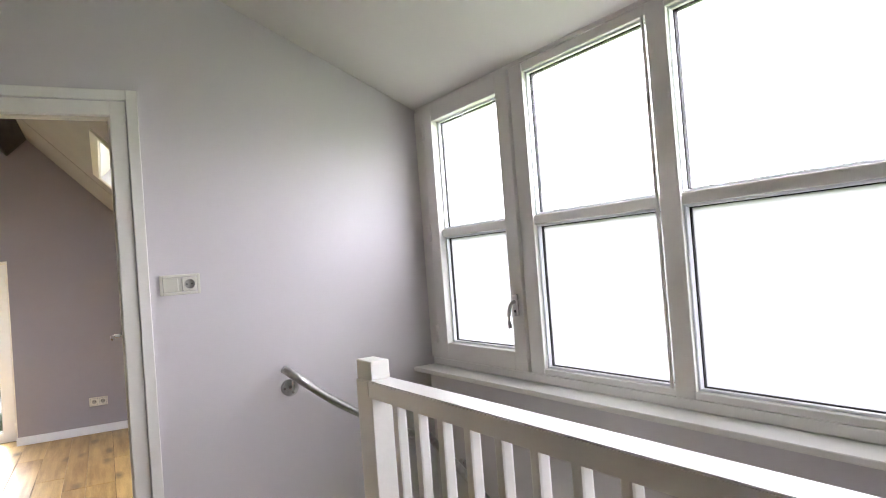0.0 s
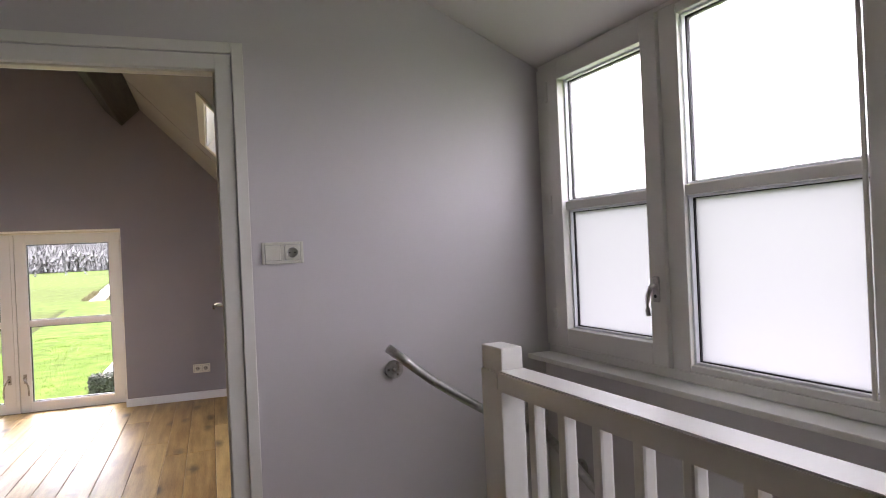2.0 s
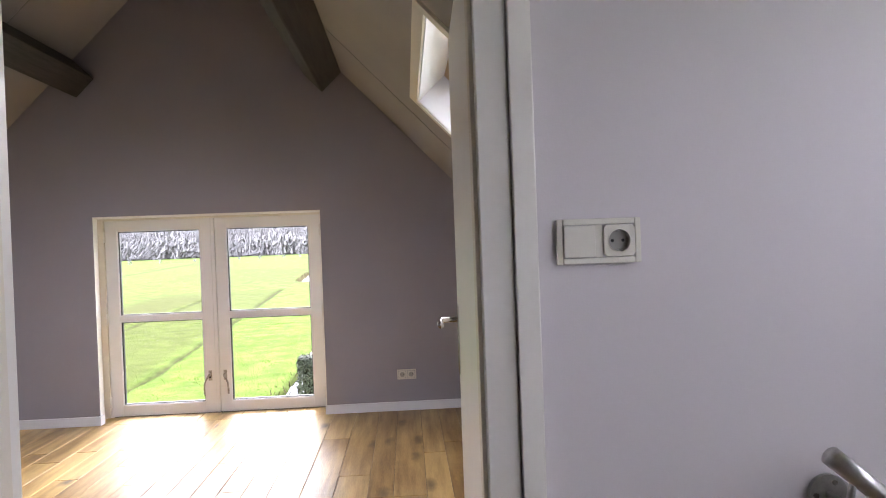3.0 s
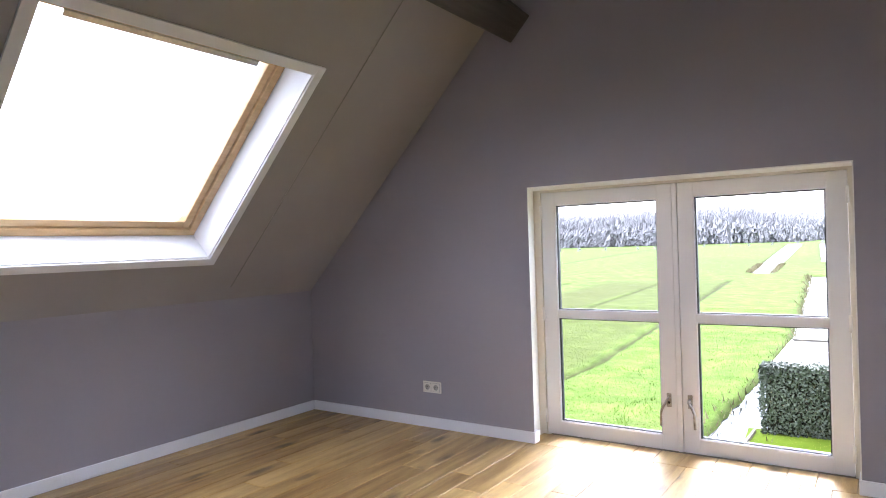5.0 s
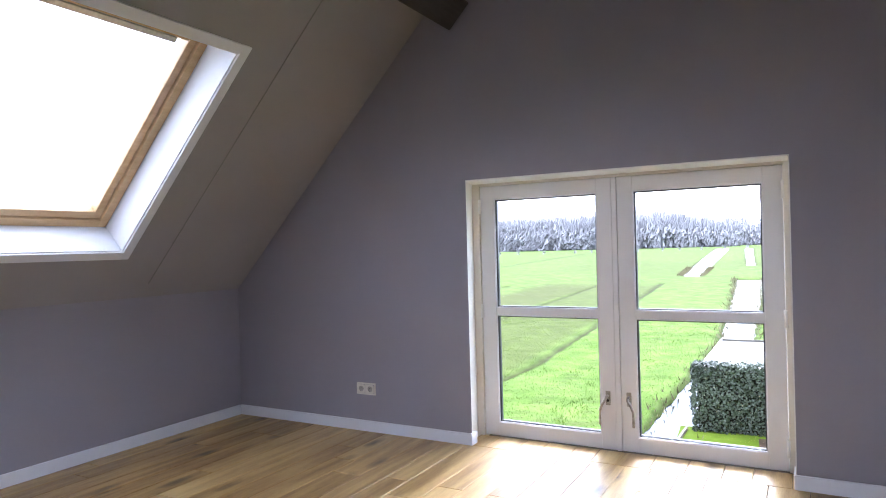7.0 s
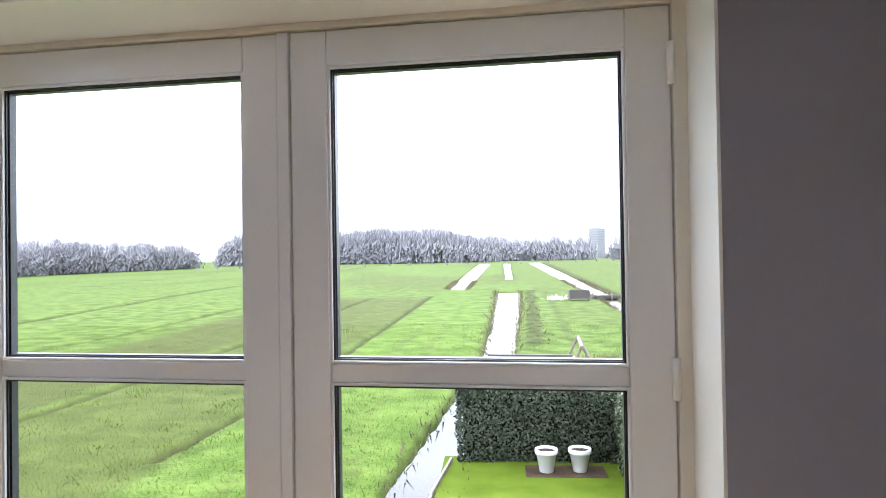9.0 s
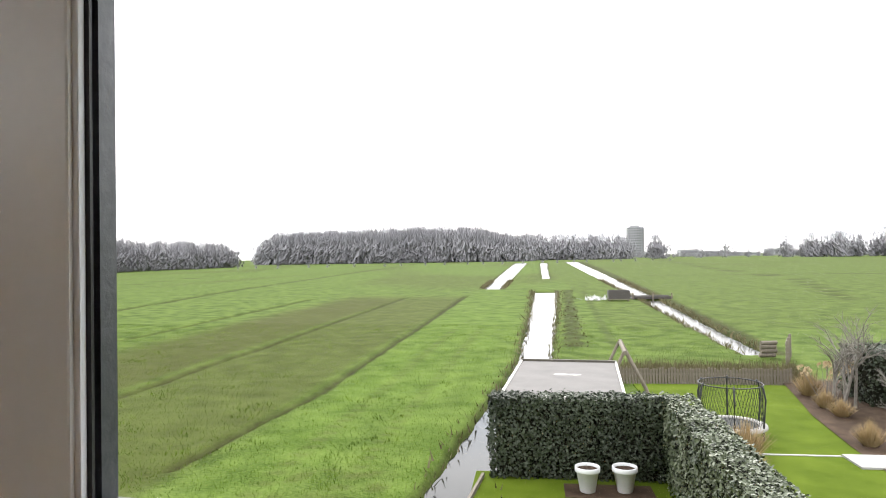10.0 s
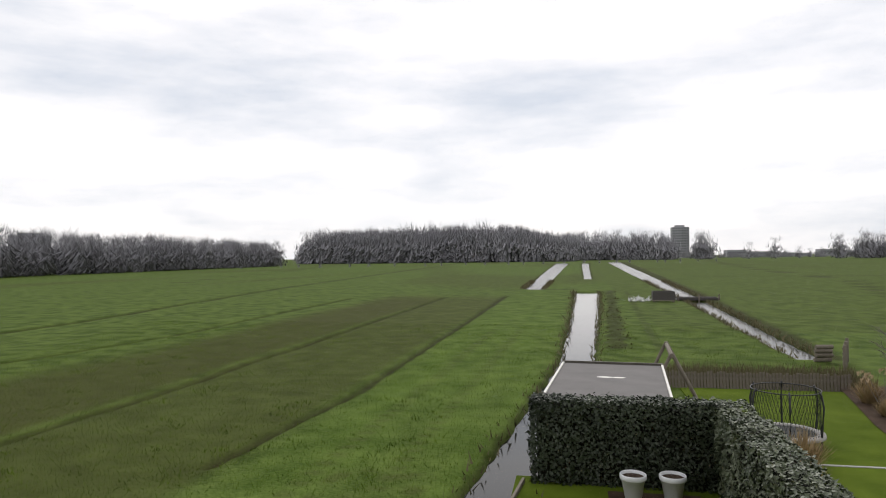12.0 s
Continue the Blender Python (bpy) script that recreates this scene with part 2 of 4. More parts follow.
BRICK_OUT = material("outer_brick", (0.2, 0.1, 0.07), (0.3, 0.16, 0.11), 0.85, 6, 0.3)


# ---- mesh helpers ----
def link(name, bm, mat, parent=None, label="", smooth=False):
    me = bpy.data.meshes.new(name)
    bm.to_mesh(me)
    bm.free()
    me.materials.append(mat)
    if smooth:
        me.polygons.foreach_set("use_smooth", [True] * len(me.polygons))
    ob = new(name, me)
    if parent:
        ob.parent = parent
    if label:
        ob["label"] = label
    return ob


def part(name, bm, mat, parent, label="", smooth=False):
    return link(name, bm, mat, parent, label, smooth)


def base(name, label, category, at=(0, 0, 0), group="", kind="", turn=0.0):
    ob = new(name)
    ob.matrix_world = pose(*at, 0, 0, turn)
    return tagged(ob, label, category, group, kind)


def add_box(bm, x0, x1, y0, y1, z0, z1, bevel=0.0, m=None):
    mat = Matrix.Translation(((x0 + x1) / 2, (y0 + y1) / 2, (z0 + z1) / 2)) @ Matrix.Diagonal((abs(x1 - x0), abs(y1 - y0), abs(z1 - z0), 1))
    r = bmesh.ops.create_cube(bm, size=1, matrix=(m @ mat) if m else mat)
    if bevel:
        es = list({e for v in r["verts"] for e in v.link_edges})
        bmesh.ops.bevel(bm, geom=es, offset=bevel, segments=2, affect="EDGES", profile=0.6)
    return bm


def boxes(*rows, bevel=0.0, m=None):
    bm = bmesh.new()
    for r in rows:
        add_box(bm, *r, bevel=bevel, m=m)
    return bm


def add_rod(bm, a, b, r0, r1=None, sides=10, caps=True):
    a, b = Vector(a), Vector(b)
    d = b - a
    m = Matrix.Translation((a + b) / 2) @ d.to_track_quat("Z", "Y").to_matrix().to_4x4()
    bmesh.ops.create_cone(bm, cap_ends=caps, segments=sides, radius1=r0, radius2=r0 if r1 is None else r1, depth=d.length, matrix=m)
    return bm


def rods(*rows, sides=10):
    bm = bmesh.new()
    for r in rows:
        add_rod(bm, *r, sides=sides)
    return bm


def tube(points, r, sides=14):
    """A bent tube through points, capped and slightly rounded at the ends."""
    bm = bmesh.new()
    pts = [Vector(p) for p in points]
    rings = []
    for i, p in enumerate(pts):
        d = (pts[min(i + 1, len(pts) - 1)] - pts[max(i - 1, 0)]).normalized()
        q = d.to_track_quat("Z", "Y").to_matrix()
        rings.append([bm.verts.new(p + q @ Vector((r * math.cos(2 * math.pi * k / sides), r * math.sin(2 * math.pi * k / sides), 0))) for k in range(sides)])
    for a, b in zip(rings, rings[1:]):
        for k in range(sides):
            bm.faces.new((a[k], a[(k + 1) % sides], b[(k + 1) % sides], b[k]))
    bm.faces.new(list(reversed(rings[0])))
    bm.faces.new(rings[-1])
    return bm


def lathe(profile, sides=28):
    """A turned shape from (radius, height) pairs."""
    bm = bmesh.new()
    rings = [[bm.verts.new((r * math.cos(2 * math.pi * k / sides), r * math.sin(2 * math.pi * k / sides), z)) for k in range(sides)] for r, z in profile]
    for a, b in zip(rings, rings[1:]):
        for k in range(sides):
            bm.faces.new((a[k], a[(k + 1) % sides], b[(k + 1) % sides], b[k]))
    return bm


def prism(section, y0, y1):
    """A section in x and z, drawn out along y."""
    bm = bmesh.new()
    a = [bm.verts.new((x, y0, z)) for x, z in section]
    b = [bm.verts.new((x, y1, z)) for x, z in section]
    bm.faces.new(a), bm.faces.new(list(reversed(b)))
    for i in range(len(a)):
        j = (i + 1) % len(a)
        bm.faces.new((a[j], a[i], b[i], b[j]))
    bmesh.ops.recalc_face_normals(bm, faces=bm.faces)
    return bm


def ring_frame(x0, x1, z0, z1, w, y0, y1, bevel=0.0, wb=None, wt=None):
    """Four butted members of a frame in the x-z plane."""
    wb, wt = w if wb is None else wb, w if wt is None else wt
    return boxes((x0, x0 + w, y0, y1, z0, z1), (x1 - w, x1, y0, y1, z0, z1), (x0 + w, x1 - w, y0, y1, z0, z0 + wb), (x0 + w, x1 - w, y0, y1, z1 - wt, z1), bevel=bevel)


def structure(name, bm, mat, label, category="wall"):
    return tagged(link(name, bm, mat), label, category, kind="structure")


# ---- the shell ----
G, EAVE, RIDGE, MID, RISE = 4.09, 2.765, 3.835, 0.03, 1.03


def roof_z(x):
    return RIDGE - RISE * abs(x - MID)


def gable_section(x0, x1, z0):
    """Wall section between two upright lines, topped by the roof slopes."""
    s = [(x0, z0), (x1, z0), (x1, roof_z(x1))]
    if x0 < MID < x1:
        s.append((MID, RIDGE))
    return s + [(x0, roof_z(x0))]


PT = 0.1  # thickness of the partition
OL, OR, OT = -0.832, 0.92, 1.622  # opening of the garden doors
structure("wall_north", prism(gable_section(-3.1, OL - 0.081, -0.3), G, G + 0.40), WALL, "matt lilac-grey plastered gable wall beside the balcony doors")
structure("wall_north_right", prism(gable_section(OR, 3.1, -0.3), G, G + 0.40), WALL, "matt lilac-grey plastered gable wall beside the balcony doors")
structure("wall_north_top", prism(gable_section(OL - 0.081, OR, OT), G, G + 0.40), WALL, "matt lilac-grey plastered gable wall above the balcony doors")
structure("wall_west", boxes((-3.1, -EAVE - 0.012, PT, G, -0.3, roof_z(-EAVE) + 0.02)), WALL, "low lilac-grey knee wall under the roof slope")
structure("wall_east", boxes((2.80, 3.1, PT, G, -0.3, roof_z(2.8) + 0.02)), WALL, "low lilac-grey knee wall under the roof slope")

bm = bmesh.new()
lower, upper = ([bm.verts.new((x, y, z)) for x, y in ((OL - 0.081, G), (OL, G), (OL - 0.078, 4.333), (OL - 0.081, 4.333))] for z in (-0.3, OT))
bm.faces.new(lower), bm.faces.new(upper)
for k in range(4):
    bm.faces.new((lower[k], lower[(k + 1) % 4], upper[(k + 1) % 4], upper[k]))
bmesh.ops.recalc_face_normals(bm, faces=bm.faces)
splay = structure("wall_north_splay", bm, WHITE, "white splayed reveal beside the balcony doors")
splay.data.materials.append(WALL)  # its room-side strip is plastered like the wall
for face in splay.data.polygons:
    face.material_index = 1 if face.normal.y < -0.9 else 0
DL, DR, DT = 0.85, 1.74, 2.004
for nm, x0, x1, z0 in (("wall_south", -3.1, DL, 0), ("wall_south_right", DR, 3.02, 0), ("wall_south_top", DL, DR, DT)):
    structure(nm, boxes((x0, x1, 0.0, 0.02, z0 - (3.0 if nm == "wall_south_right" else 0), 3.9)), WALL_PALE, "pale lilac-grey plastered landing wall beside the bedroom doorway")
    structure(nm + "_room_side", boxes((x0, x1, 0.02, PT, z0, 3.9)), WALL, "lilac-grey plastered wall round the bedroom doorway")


def slope_panel(side, y0, y1, u0, u1, name, mat, thick=0.26, lift=0.0):
    """A slab on a roof slope between two plan distances from the ridge line."""
    bm = bmesh.new()
    nrm = Vector((side * RISE, 0, 1)).normalized()
    vs = []
    for k in (0, 1):
        for u, y in ((u0, y0), (u1, y0), (u1, y1), (u0, y1)):
            vs.append(bm.verts.new(Vector((MID + side * u, y, RIDGE - RISE * u)) + nrm * (thick * k - lift)))
    for f in ((3, 2, 1, 0), (4, 5, 6, 7), (0, 1, 5, 4), (1, 2, 6, 5), (2, 3, 7, 6), (3, 0, 4, 7)):
        bm.faces.new([vs[i] for i in f])
    bmesh.ops.recalc_face_normals(bm, faces=bm.faces)
    return bm


LIGHTS = {-1: (1.48, 2.995, 1.52, 2.558), 1: (1.08, 2.59, 1.62, 2.655)}  # y from, y to, plan distance from the ridge
for side in (-1, 1):
    y0, y1, u0, u1 = LIGHTS[side]
    y0, y1, u0, u1 = y0 + 0.05, y1 - 0.05, u0 + 0.035, u1 - 0.035
    bm = bmesh.new()
    for a in ((PT, y0, 0, 3.1), (y1, G + 0.40, 0, 3.1), (y0, y1, 0, u0), (y0, y1, u1, 3.1)):
        piece = slope_panel(side, *a, "", None)
        tmp = bpy.data.meshes.new("tmp")
        piece.to_mesh(tmp)
        piece.free()
        bm.from_mesh(tmp)
        bpy.data.meshes.remove(tmp)
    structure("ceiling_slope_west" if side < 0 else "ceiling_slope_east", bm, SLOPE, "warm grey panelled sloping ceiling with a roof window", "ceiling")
    seam = 3.25 if side < 0 else 3.0
    structure("trim_seam", slope_panel(side, seam, seam + 0.006, 0.2, 2.72, "", None, 0.004, 0.003), GROOVE, "thin dark seam between ceiling panels", "trim")

# purlins under both slopes, set square to the slope
for side in (-1, 1):
    along, inward = Vector((side, 0, -RISE)).normalized(), Vector((-side * RISE, 0, -1)).normalized()
    a = Vector((MID + side * 1.10, 0, RIDGE - RISE * 1.10))
    sec = [a, a + inward * 0.22, a + inward * 0.22 - along * 0.2, a - along * 0.2]
    bm = prism([(p.x, p.z) for p in sec], PT + 0.002, G - 0.002)
    bmesh.ops.bevel(bm, geom=bm.edges[:], offset=0.006, segments=1, affect="EDGES")
    tagged(link("roof_purlin", bm, BEAM), "dark-stained square timber purlin under the sloping ceiling", "beam", "roof purlins")

# landing: sloping dormer ceiling, outer window wall, closing walls, stairwell
skew = []  # the dormer side of the landing stands a little askew to the partition
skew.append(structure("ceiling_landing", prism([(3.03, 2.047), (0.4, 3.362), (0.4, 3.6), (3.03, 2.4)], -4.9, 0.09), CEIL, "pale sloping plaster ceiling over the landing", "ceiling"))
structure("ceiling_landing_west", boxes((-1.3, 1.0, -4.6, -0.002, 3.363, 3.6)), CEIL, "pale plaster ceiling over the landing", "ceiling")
structure("wall_landing_west", boxes((-1.3, -1.1, -4.6, -0.002, -0.3, 3.363)), WALL_PALE, "pale landing wall")
structure("wall_landing_back", boxes((-1.3, 3.8, -4.8, -4.6, -3.0, 3.6)), WALL_PALE, "pale landing wall behind the stair")
skew.append(structure("wall_dormer", boxes((3.0, 3.3, -4.6, 0.012, -3.0, 0.832)), WALL_PALE, "pale plastered wall under the dormer windows"))
skew.append(structure("wall_dormer_end", boxes((3.0, 3.3, -4.6, -3.62, 0.832, 2.4)), WALL_PALE, "pale plastered wall beside the dormer windows"))
structure("wall_dormer_corner", boxes((3.022, 3.3, 0.005, PT + 0.2, 0.832, 2.4)), WALL_PALE, "pale plastered corner beside the dormer window")
structure("floor_downstairs", boxes((2.2, 3.7, -4.6, -0.002, -3.0, -2.8)), UNDER, "dark floor at the foot of the stair", "floor")
skew.append(structure("wall_stairwell", boxes((2.2, 2.32, -4.6, -1.10, -2.8, -0.05)), WALL_PALE, "pale stairwell wall under the balustrade"))
structure("wall_outer", boxes((-5, -3.1, G, G + 0.40, -3.0, 0.6), (3.1, 5, G, G + 0.40, -3.0, 0.6), (-3.1, 3.1, G, G + 0.40, -3.0, -0.31)), BRICK_OUT, "brick outer wall under the balcony doors")
floor_room = structure("floor", boxes((-EAVE - 0.01, 2.80, 0.0, G + 0.2, -0.3, -0.014)), UNDER, "oiled wide-plank oak floor with dark knots", "floor")
floor_landing = structure("floor_landing", boxes((-1.1, 2.23, -4.6, 0.0, -0.3, -0.014)), UNDER, "oiled oak plank landing floor", "floor")

# skirting boards
for nm, r in (("baseboard_north_left", (-EAVE, OL + 0.008, G - 0.014, G, 0, 0.072)), ("baseboard_north_right", (OR - 0.012, 2.786, G - 0.014, G, 0, 0.072)),
              ("baseboard_west", (-EAVE - 0.012, -EAVE + 0.002, PT + 0.014, G - 0.014, 0, 0.072)), ("baseboard_east", (2.786, 2.8, PT + 0.014, G - 0.014, 0, 0.072)),
              ("baseboard_south", (-EAVE, DL - 0.09, PT, PT + 0.014, 0, 0.072)), ("baseboard_reveal_left", (OL - 0.02, OL + 0.008, G, G + 0.06, 0, 0.072)),
              ("baseboard_reveal_right", (OR - 0.012, OR, G, G + 0.13, 0, 0.072))):
    structure(nm, boxes(r, bevel=0.003), BRIGHT, "white painted skirting board", "skirting")

# ---- garden doors ----
YF = 4.333  # inner face of the frame
doors = base("window_1", "white double balcony doors with glazing bars, closed", "balcony doors", kind="structure")
part("reveal_lining", boxes((OR - 0.006, OR, G + 0.004, YF, 0.072, OT), (OL - 0.076, OR, G + 0.004, YF, OT - 0.006, OT)), WHITE, doors, "white painted reveal")
part("door_frame", boxes((OL - 0.126, -0.861, YF, YF + 0.11, -0.05, OT + 0.02), (0.885, OR + 0.04, YF, YF + 0.11, -0.05, OT + 0.02), (-0.861, 0.885, YF, YF + 0.11, 1.601, OT + 0.02), bevel=0.003), CREAM, doors, "cream painted outer frame")
part("frame_rebate", boxes((OL - 0.081, -0.842, YF + 0.08, YF + 0.108, 0, 1.615), (0.866, OR, YF + 0.08, YF + 0.108, 0, 1.615), (-0.842, 0.866, YF + 0.08, YF + 0.108, 1.582, 1.615), (-0.018, 0.042, YF + 0.08, YF + 0.1, 0, 1.582)), CREAM, doors)
for x0, x1, s in ((-0.858, -0.011, -1), (0.0225, 0.882, 1)):
    gx0, gx1 = (-0.764, -0.098) if s < 0 else (0.111, 0.788)
    z0, z1, gz0, gz1 = 0.0, 1.598, 0.085, 1.515
    leaf = part("door_leaf", boxes((x0, gx0, YF + 0.012, YF + 0.055, z0, z1), (gx1, x1, YF + 0.012, YF + 0.055, z0, z1), (gx0, gx1, YF + 0.012, YF + 0.055, z0, gz0), (gx0, gx1, YF + 0.012, YF + 0.055, gz1, z1), bevel=0.003), COOL, doors, "white painted glazed door leaf")
    part("glazing_bar", boxes((gx0, gx1, YF + 0.02, YF + 0.0545, 0.775, 0.819), bevel=0.004), COOL, leaf)
    for a, b in ((gz0, 0.775), (0.819, gz1)):
        part("glazing_bead", ring_frame(gx0, gx1, a, b, 0.007, YF + 0.016, YF + 0.024, 0.002), BRIGHT, leaf, "white glazing bead")
        part("gasket", ring_frame(gx0 + 0.002, gx1 - 0.002, a + 0.002, b - 0.002, 0.009, YF + 0.0245, YF + 0.028), BLACK, leaf, "black rubber gasket")
        part("spacer", ring_frame(gx0 + 0.002, gx1 - 0.002, a + 0.002, b - 0.002, 0.0115, YF + 0.0335, YF + 0.0545), DARK_SPACER, leaf, "dark metal pane spacer")
        part("outer_bead", boxes((gx0, gx1, YF + 0.0555, YF + 0.125, a - 0.036, a - 0.013), bevel=0.003), BRIGHT, leaf, "white outer glazing ledge")
        pane = part("pane", boxes((gx0 + 0.002, gx1 - 0.002, YF + 0.0285, YF + 0.0325, a + 0.002, b - 0.002)), GLASS, leaf, "clear glass pane")
        pane.visible_shadow = False
    hx = -0.056 if s < 0 else 0.066
    plate = part("handle_plate", boxes((hx - 0.014, hx + 0.014, YF + 0.003, YF + 0.012, 0.262, 0.345), bevel=0.004), PEWTER, leaf, "worn metal handle plate")
    part("lever", tube([(hx, YF + 0.01, 0.318), (hx, YF - 0.03, 0.316), (hx + s * 0.004, YF - 0.045, 0.305), (hx + s * 0.022, YF - 0.047, 0.275), (hx + s * 0.034, YF - 0.047, 0.245), (hx + s * 0.036, YF - 0.047, 0.19), (hx + s * 0.035, YF - 0.045, 0.158)], 0.008, 10), PEWTER, plate, "cranked metal lever handle", True)
    part("keyhole_rose", rods(((hx, YF + 0.001, 0.29), (hx, YF + 0.005, 0.29), 0.008)), BLACK, plate)
    ex = x0 if s < 0 else x1
    for hz in (0.12, 0.797, 1.47):
        part("hinge", rods(((ex, YF + 0.003, hz - 0.045), (ex, YF + 0.003, hz + 0.045), 0.009)), WHITE, leaf, "white painted hinge", True)
part("meeting_bead", boxes((-0.0083, 0.0198, YF + 0.004, YF + 0.07, 0.0, 1.598), bevel=0.003), COOL, doors)
part("threshold", boxes((OL, OR, YF - 0.01, YF + 0.13, -0.05, -0.002)), TIMBER, doors, "dark timber threshold")


# ---- roof windows ----
def roof_window(side):
    y0, y1, u0, u1 = LIGHTS[side]
    nrm = Vector((side * RISE, 0, 1)).normalized()
    slant = math.hypot(1, RISE)
    frame_m = Matrix(((0, side / slant, nrm.x, MID), (1, 0, 0, 0), (0, -RISE / slant, nrm.z, RIDGE), (0, 0, 0, 1)))  # local x: y, local y: down the slope, local z: outwards
    a0, a1 = u0 * slant, u1 * slant
    win = base("roof_window", "large roof window in a white lining with a pine frame", "roof window", group="roof windows")

    def ring(o, i, z0, z1, bevel=0.0):
        return boxes((y0 + o, y0 + i, a0 + o, a1 - o, z0, z1), (y1 - i, y1 - o, a0 + o, a1 - o, z0, z1), (y0 + i, y1 - i, a0 + o, a0 + i, z0, z1), (y0 + i, y1 - i, a1 - i, a1 - o, z0, z1), bevel=bevel, m=frame_m)
    part("architrave", ring(0, 0.055, -0.012, 0.003, 0.002), BRIGHT if side < 0 else CREAM, win, "white painted surround")
    part("lining", ring(0.052, 0.062, 0.0, 0.27), BRIGHT, win, "bright white lining")
    outer = part("frame", ring(0.064, 0.115, 0.2, 0.27, 0.004), PINE, win, "lacquered pine frame")
    sash = part("sash", ring(0.117, 0.165, 0.215, 0.275, 0.006), PINE, win, "lacquered pine sash")
    part("handle_bar", boxes((y0 + 0.25, y1 - 0.25, a0 + 0.155, a0 + 0.185, 0.19, 0.21), bevel=0.004, m=frame_m), STEEL, sash, "grey metal opening bar")
    for yy in (() if side < 0 else (y1 - 0.16,)):
        part("sash_catch", boxes((yy, yy + 0.03, a0 + 0.35, a0 + 0.55, 0.19, 0.213), bevel=0.004, m=frame_m), STEEL, sash, "silver metal sash bracket")
    p = part("pane", boxes((y0 + 0.16, y1 - 0.16, a0 + 0.16, a1 - 0.16, 0.246, 0.251), m=frame_m), GLASS, sash, "clear glass pane")
    p.visible_shadow = False
    part("outer_flashing", ring(-0.02, 0.06, 0.262, 0.29), PEWTER, win, "grey metal outer flashing")
    return win


roof_window(-1)
roof_window(1)

# ---- doorway and bedroom door ----
casing = base("door_1", "white painted door lining and casing round the bedroom doorway", "door frame", kind="structure")
CO = 0.085
part("casing", boxes((DL - 0.082, DL - 0.042, -0.018, -0.001, 0, 2.083), (DR + 0.04, DR + 0.081, -0.018, -0.001, 0, 2.083), (DL - 0.042, DR + 0.04, -0.018, -0.001, 2.043, 2.083), bevel=0.003), WHITE, casing, "white flat casing")
part("frame_face", boxes((DL - 0.039, DL + 0.018, -0.009, -0.0005, 0, 2.04), (DR - 0.018, DR + 0.037, -0.009, -0.0005, 0, 2.04), (DL + 0.018, DR - 0.018, -0.009, -0.0005, DT - 0.018, 2.04), bevel=0.002), WHITE, casing, "white painted frame face")
part("door_lining", boxes((DL, DL + 0.018, 0.0, PT, 0, DT), (DR - 0.018, DR, 0.0, PT, 0, DT), (DL + 0.018, DR - 0.018, 0.0, PT, DT - 0.018, DT)), WHITE, casing, "white door lining")
part("door_stop", boxes((DL + 0.018, DL + 0.026, 0.02, 0.06, 0, DT - 0.018), (DR - 0.026, DR - 0.018, 0.02, 0.06, 0, DT - 0.018), (DL + 0.026, DR - 0.026, 0.02, 0.06, DT - 0.026, DT - 0.018), bevel=0.002), CREAM, casing, "door stop")
part("room_casing", boxes((DL - CO, DL + 0.006, PT, PT + 0.014, 0, DT + CO), (DR - 0.006, DR + 0.02, PT, PT + 0.014, 0, DT + CO), (DL + 0.006, DR - 0.006, PT, PT + 0.014, DT - 0.006, DT + CO), bevel=0.003), WHITE, casing)

door = base("bedroom_door", "glossy off-white flush door standing open into the bedroom", "door", at=(DR + 0.03, PT + 0.022, 0.008), turn=88.6)
W = 0.87
part("leaf", boxes((0, W, 0.0, 0.04, 0, 1.972), bevel=0.003), WHITE, door, "glossy off-white flush leaf")
plate = part("handle_plate", boxes((W - 0.085, W - 0.045, 0.0405, 0.046, 0.90, 1.12), bevel=0.003), CHROME, door, "bright metal handle plate")
part("lever", tube([(W - 0.065, 0.045, 1.072), (W - 0.065, 0.09, 1.072), (W - 0.072, 0.1, 1.072), (W - 0.1, 0.103, 1.072), (W - 0.18, 0.1, 1.069)], 0.0095, 12), CHROME, plate, "bright metal lever", True)
plate2 = part("handle_plate", boxes((W - 0.085, W - 0.045, -0.006, -0.0005, 0.90, 1.12), bevel=0.003), CHROME, door, "bright metal handle plate")
part("lever", tube([(W - 0.065, -0.005, 1.072), (W - 0.065, -0.05, 1.072), (W - 0.072, -0.06, 1.072), (W - 0.1, -0.063, 1.072), (W - 0.18, -0.06, 1.069)], 0.0095, 12), CHROME, plate2, "bright metal lever", True)
part("lock_edge", boxes((W + 0.0005, W + 0.002, 0.01, 0.03, 0.86, 1.06)), STEEL, door, "steel lock plate")
for hz in (0.25, 1.02, 1.8):
    part("hinge", rods(((-0.004, -0.004, hz - 0.045), (-0.004, -0.004, hz + 0.045), 0.008)), STEEL, door, "steel hinge", True)

# ---- dormer windows ----
XW = 3.015  # inner face of the window frame
ZS, ZT = 0.854, 2.04
dorm = base("window_2", "cream-painted dormer window row with frosted panes", "window", kind="structure")


def yz_ring(y0, y1, z0, z1, w, x0, x1, bevel=0.0):
    return boxes((x0, x1, y0, y0 + w, z0, z1), (x0, x1, y1 - w, y1, z0, z1), (x0, x1, y0 + w, y1 - w, z0, z0 + w), (x0, x1, y0 + w, y1 - w, z1 - w, z1), bevel=bevel)


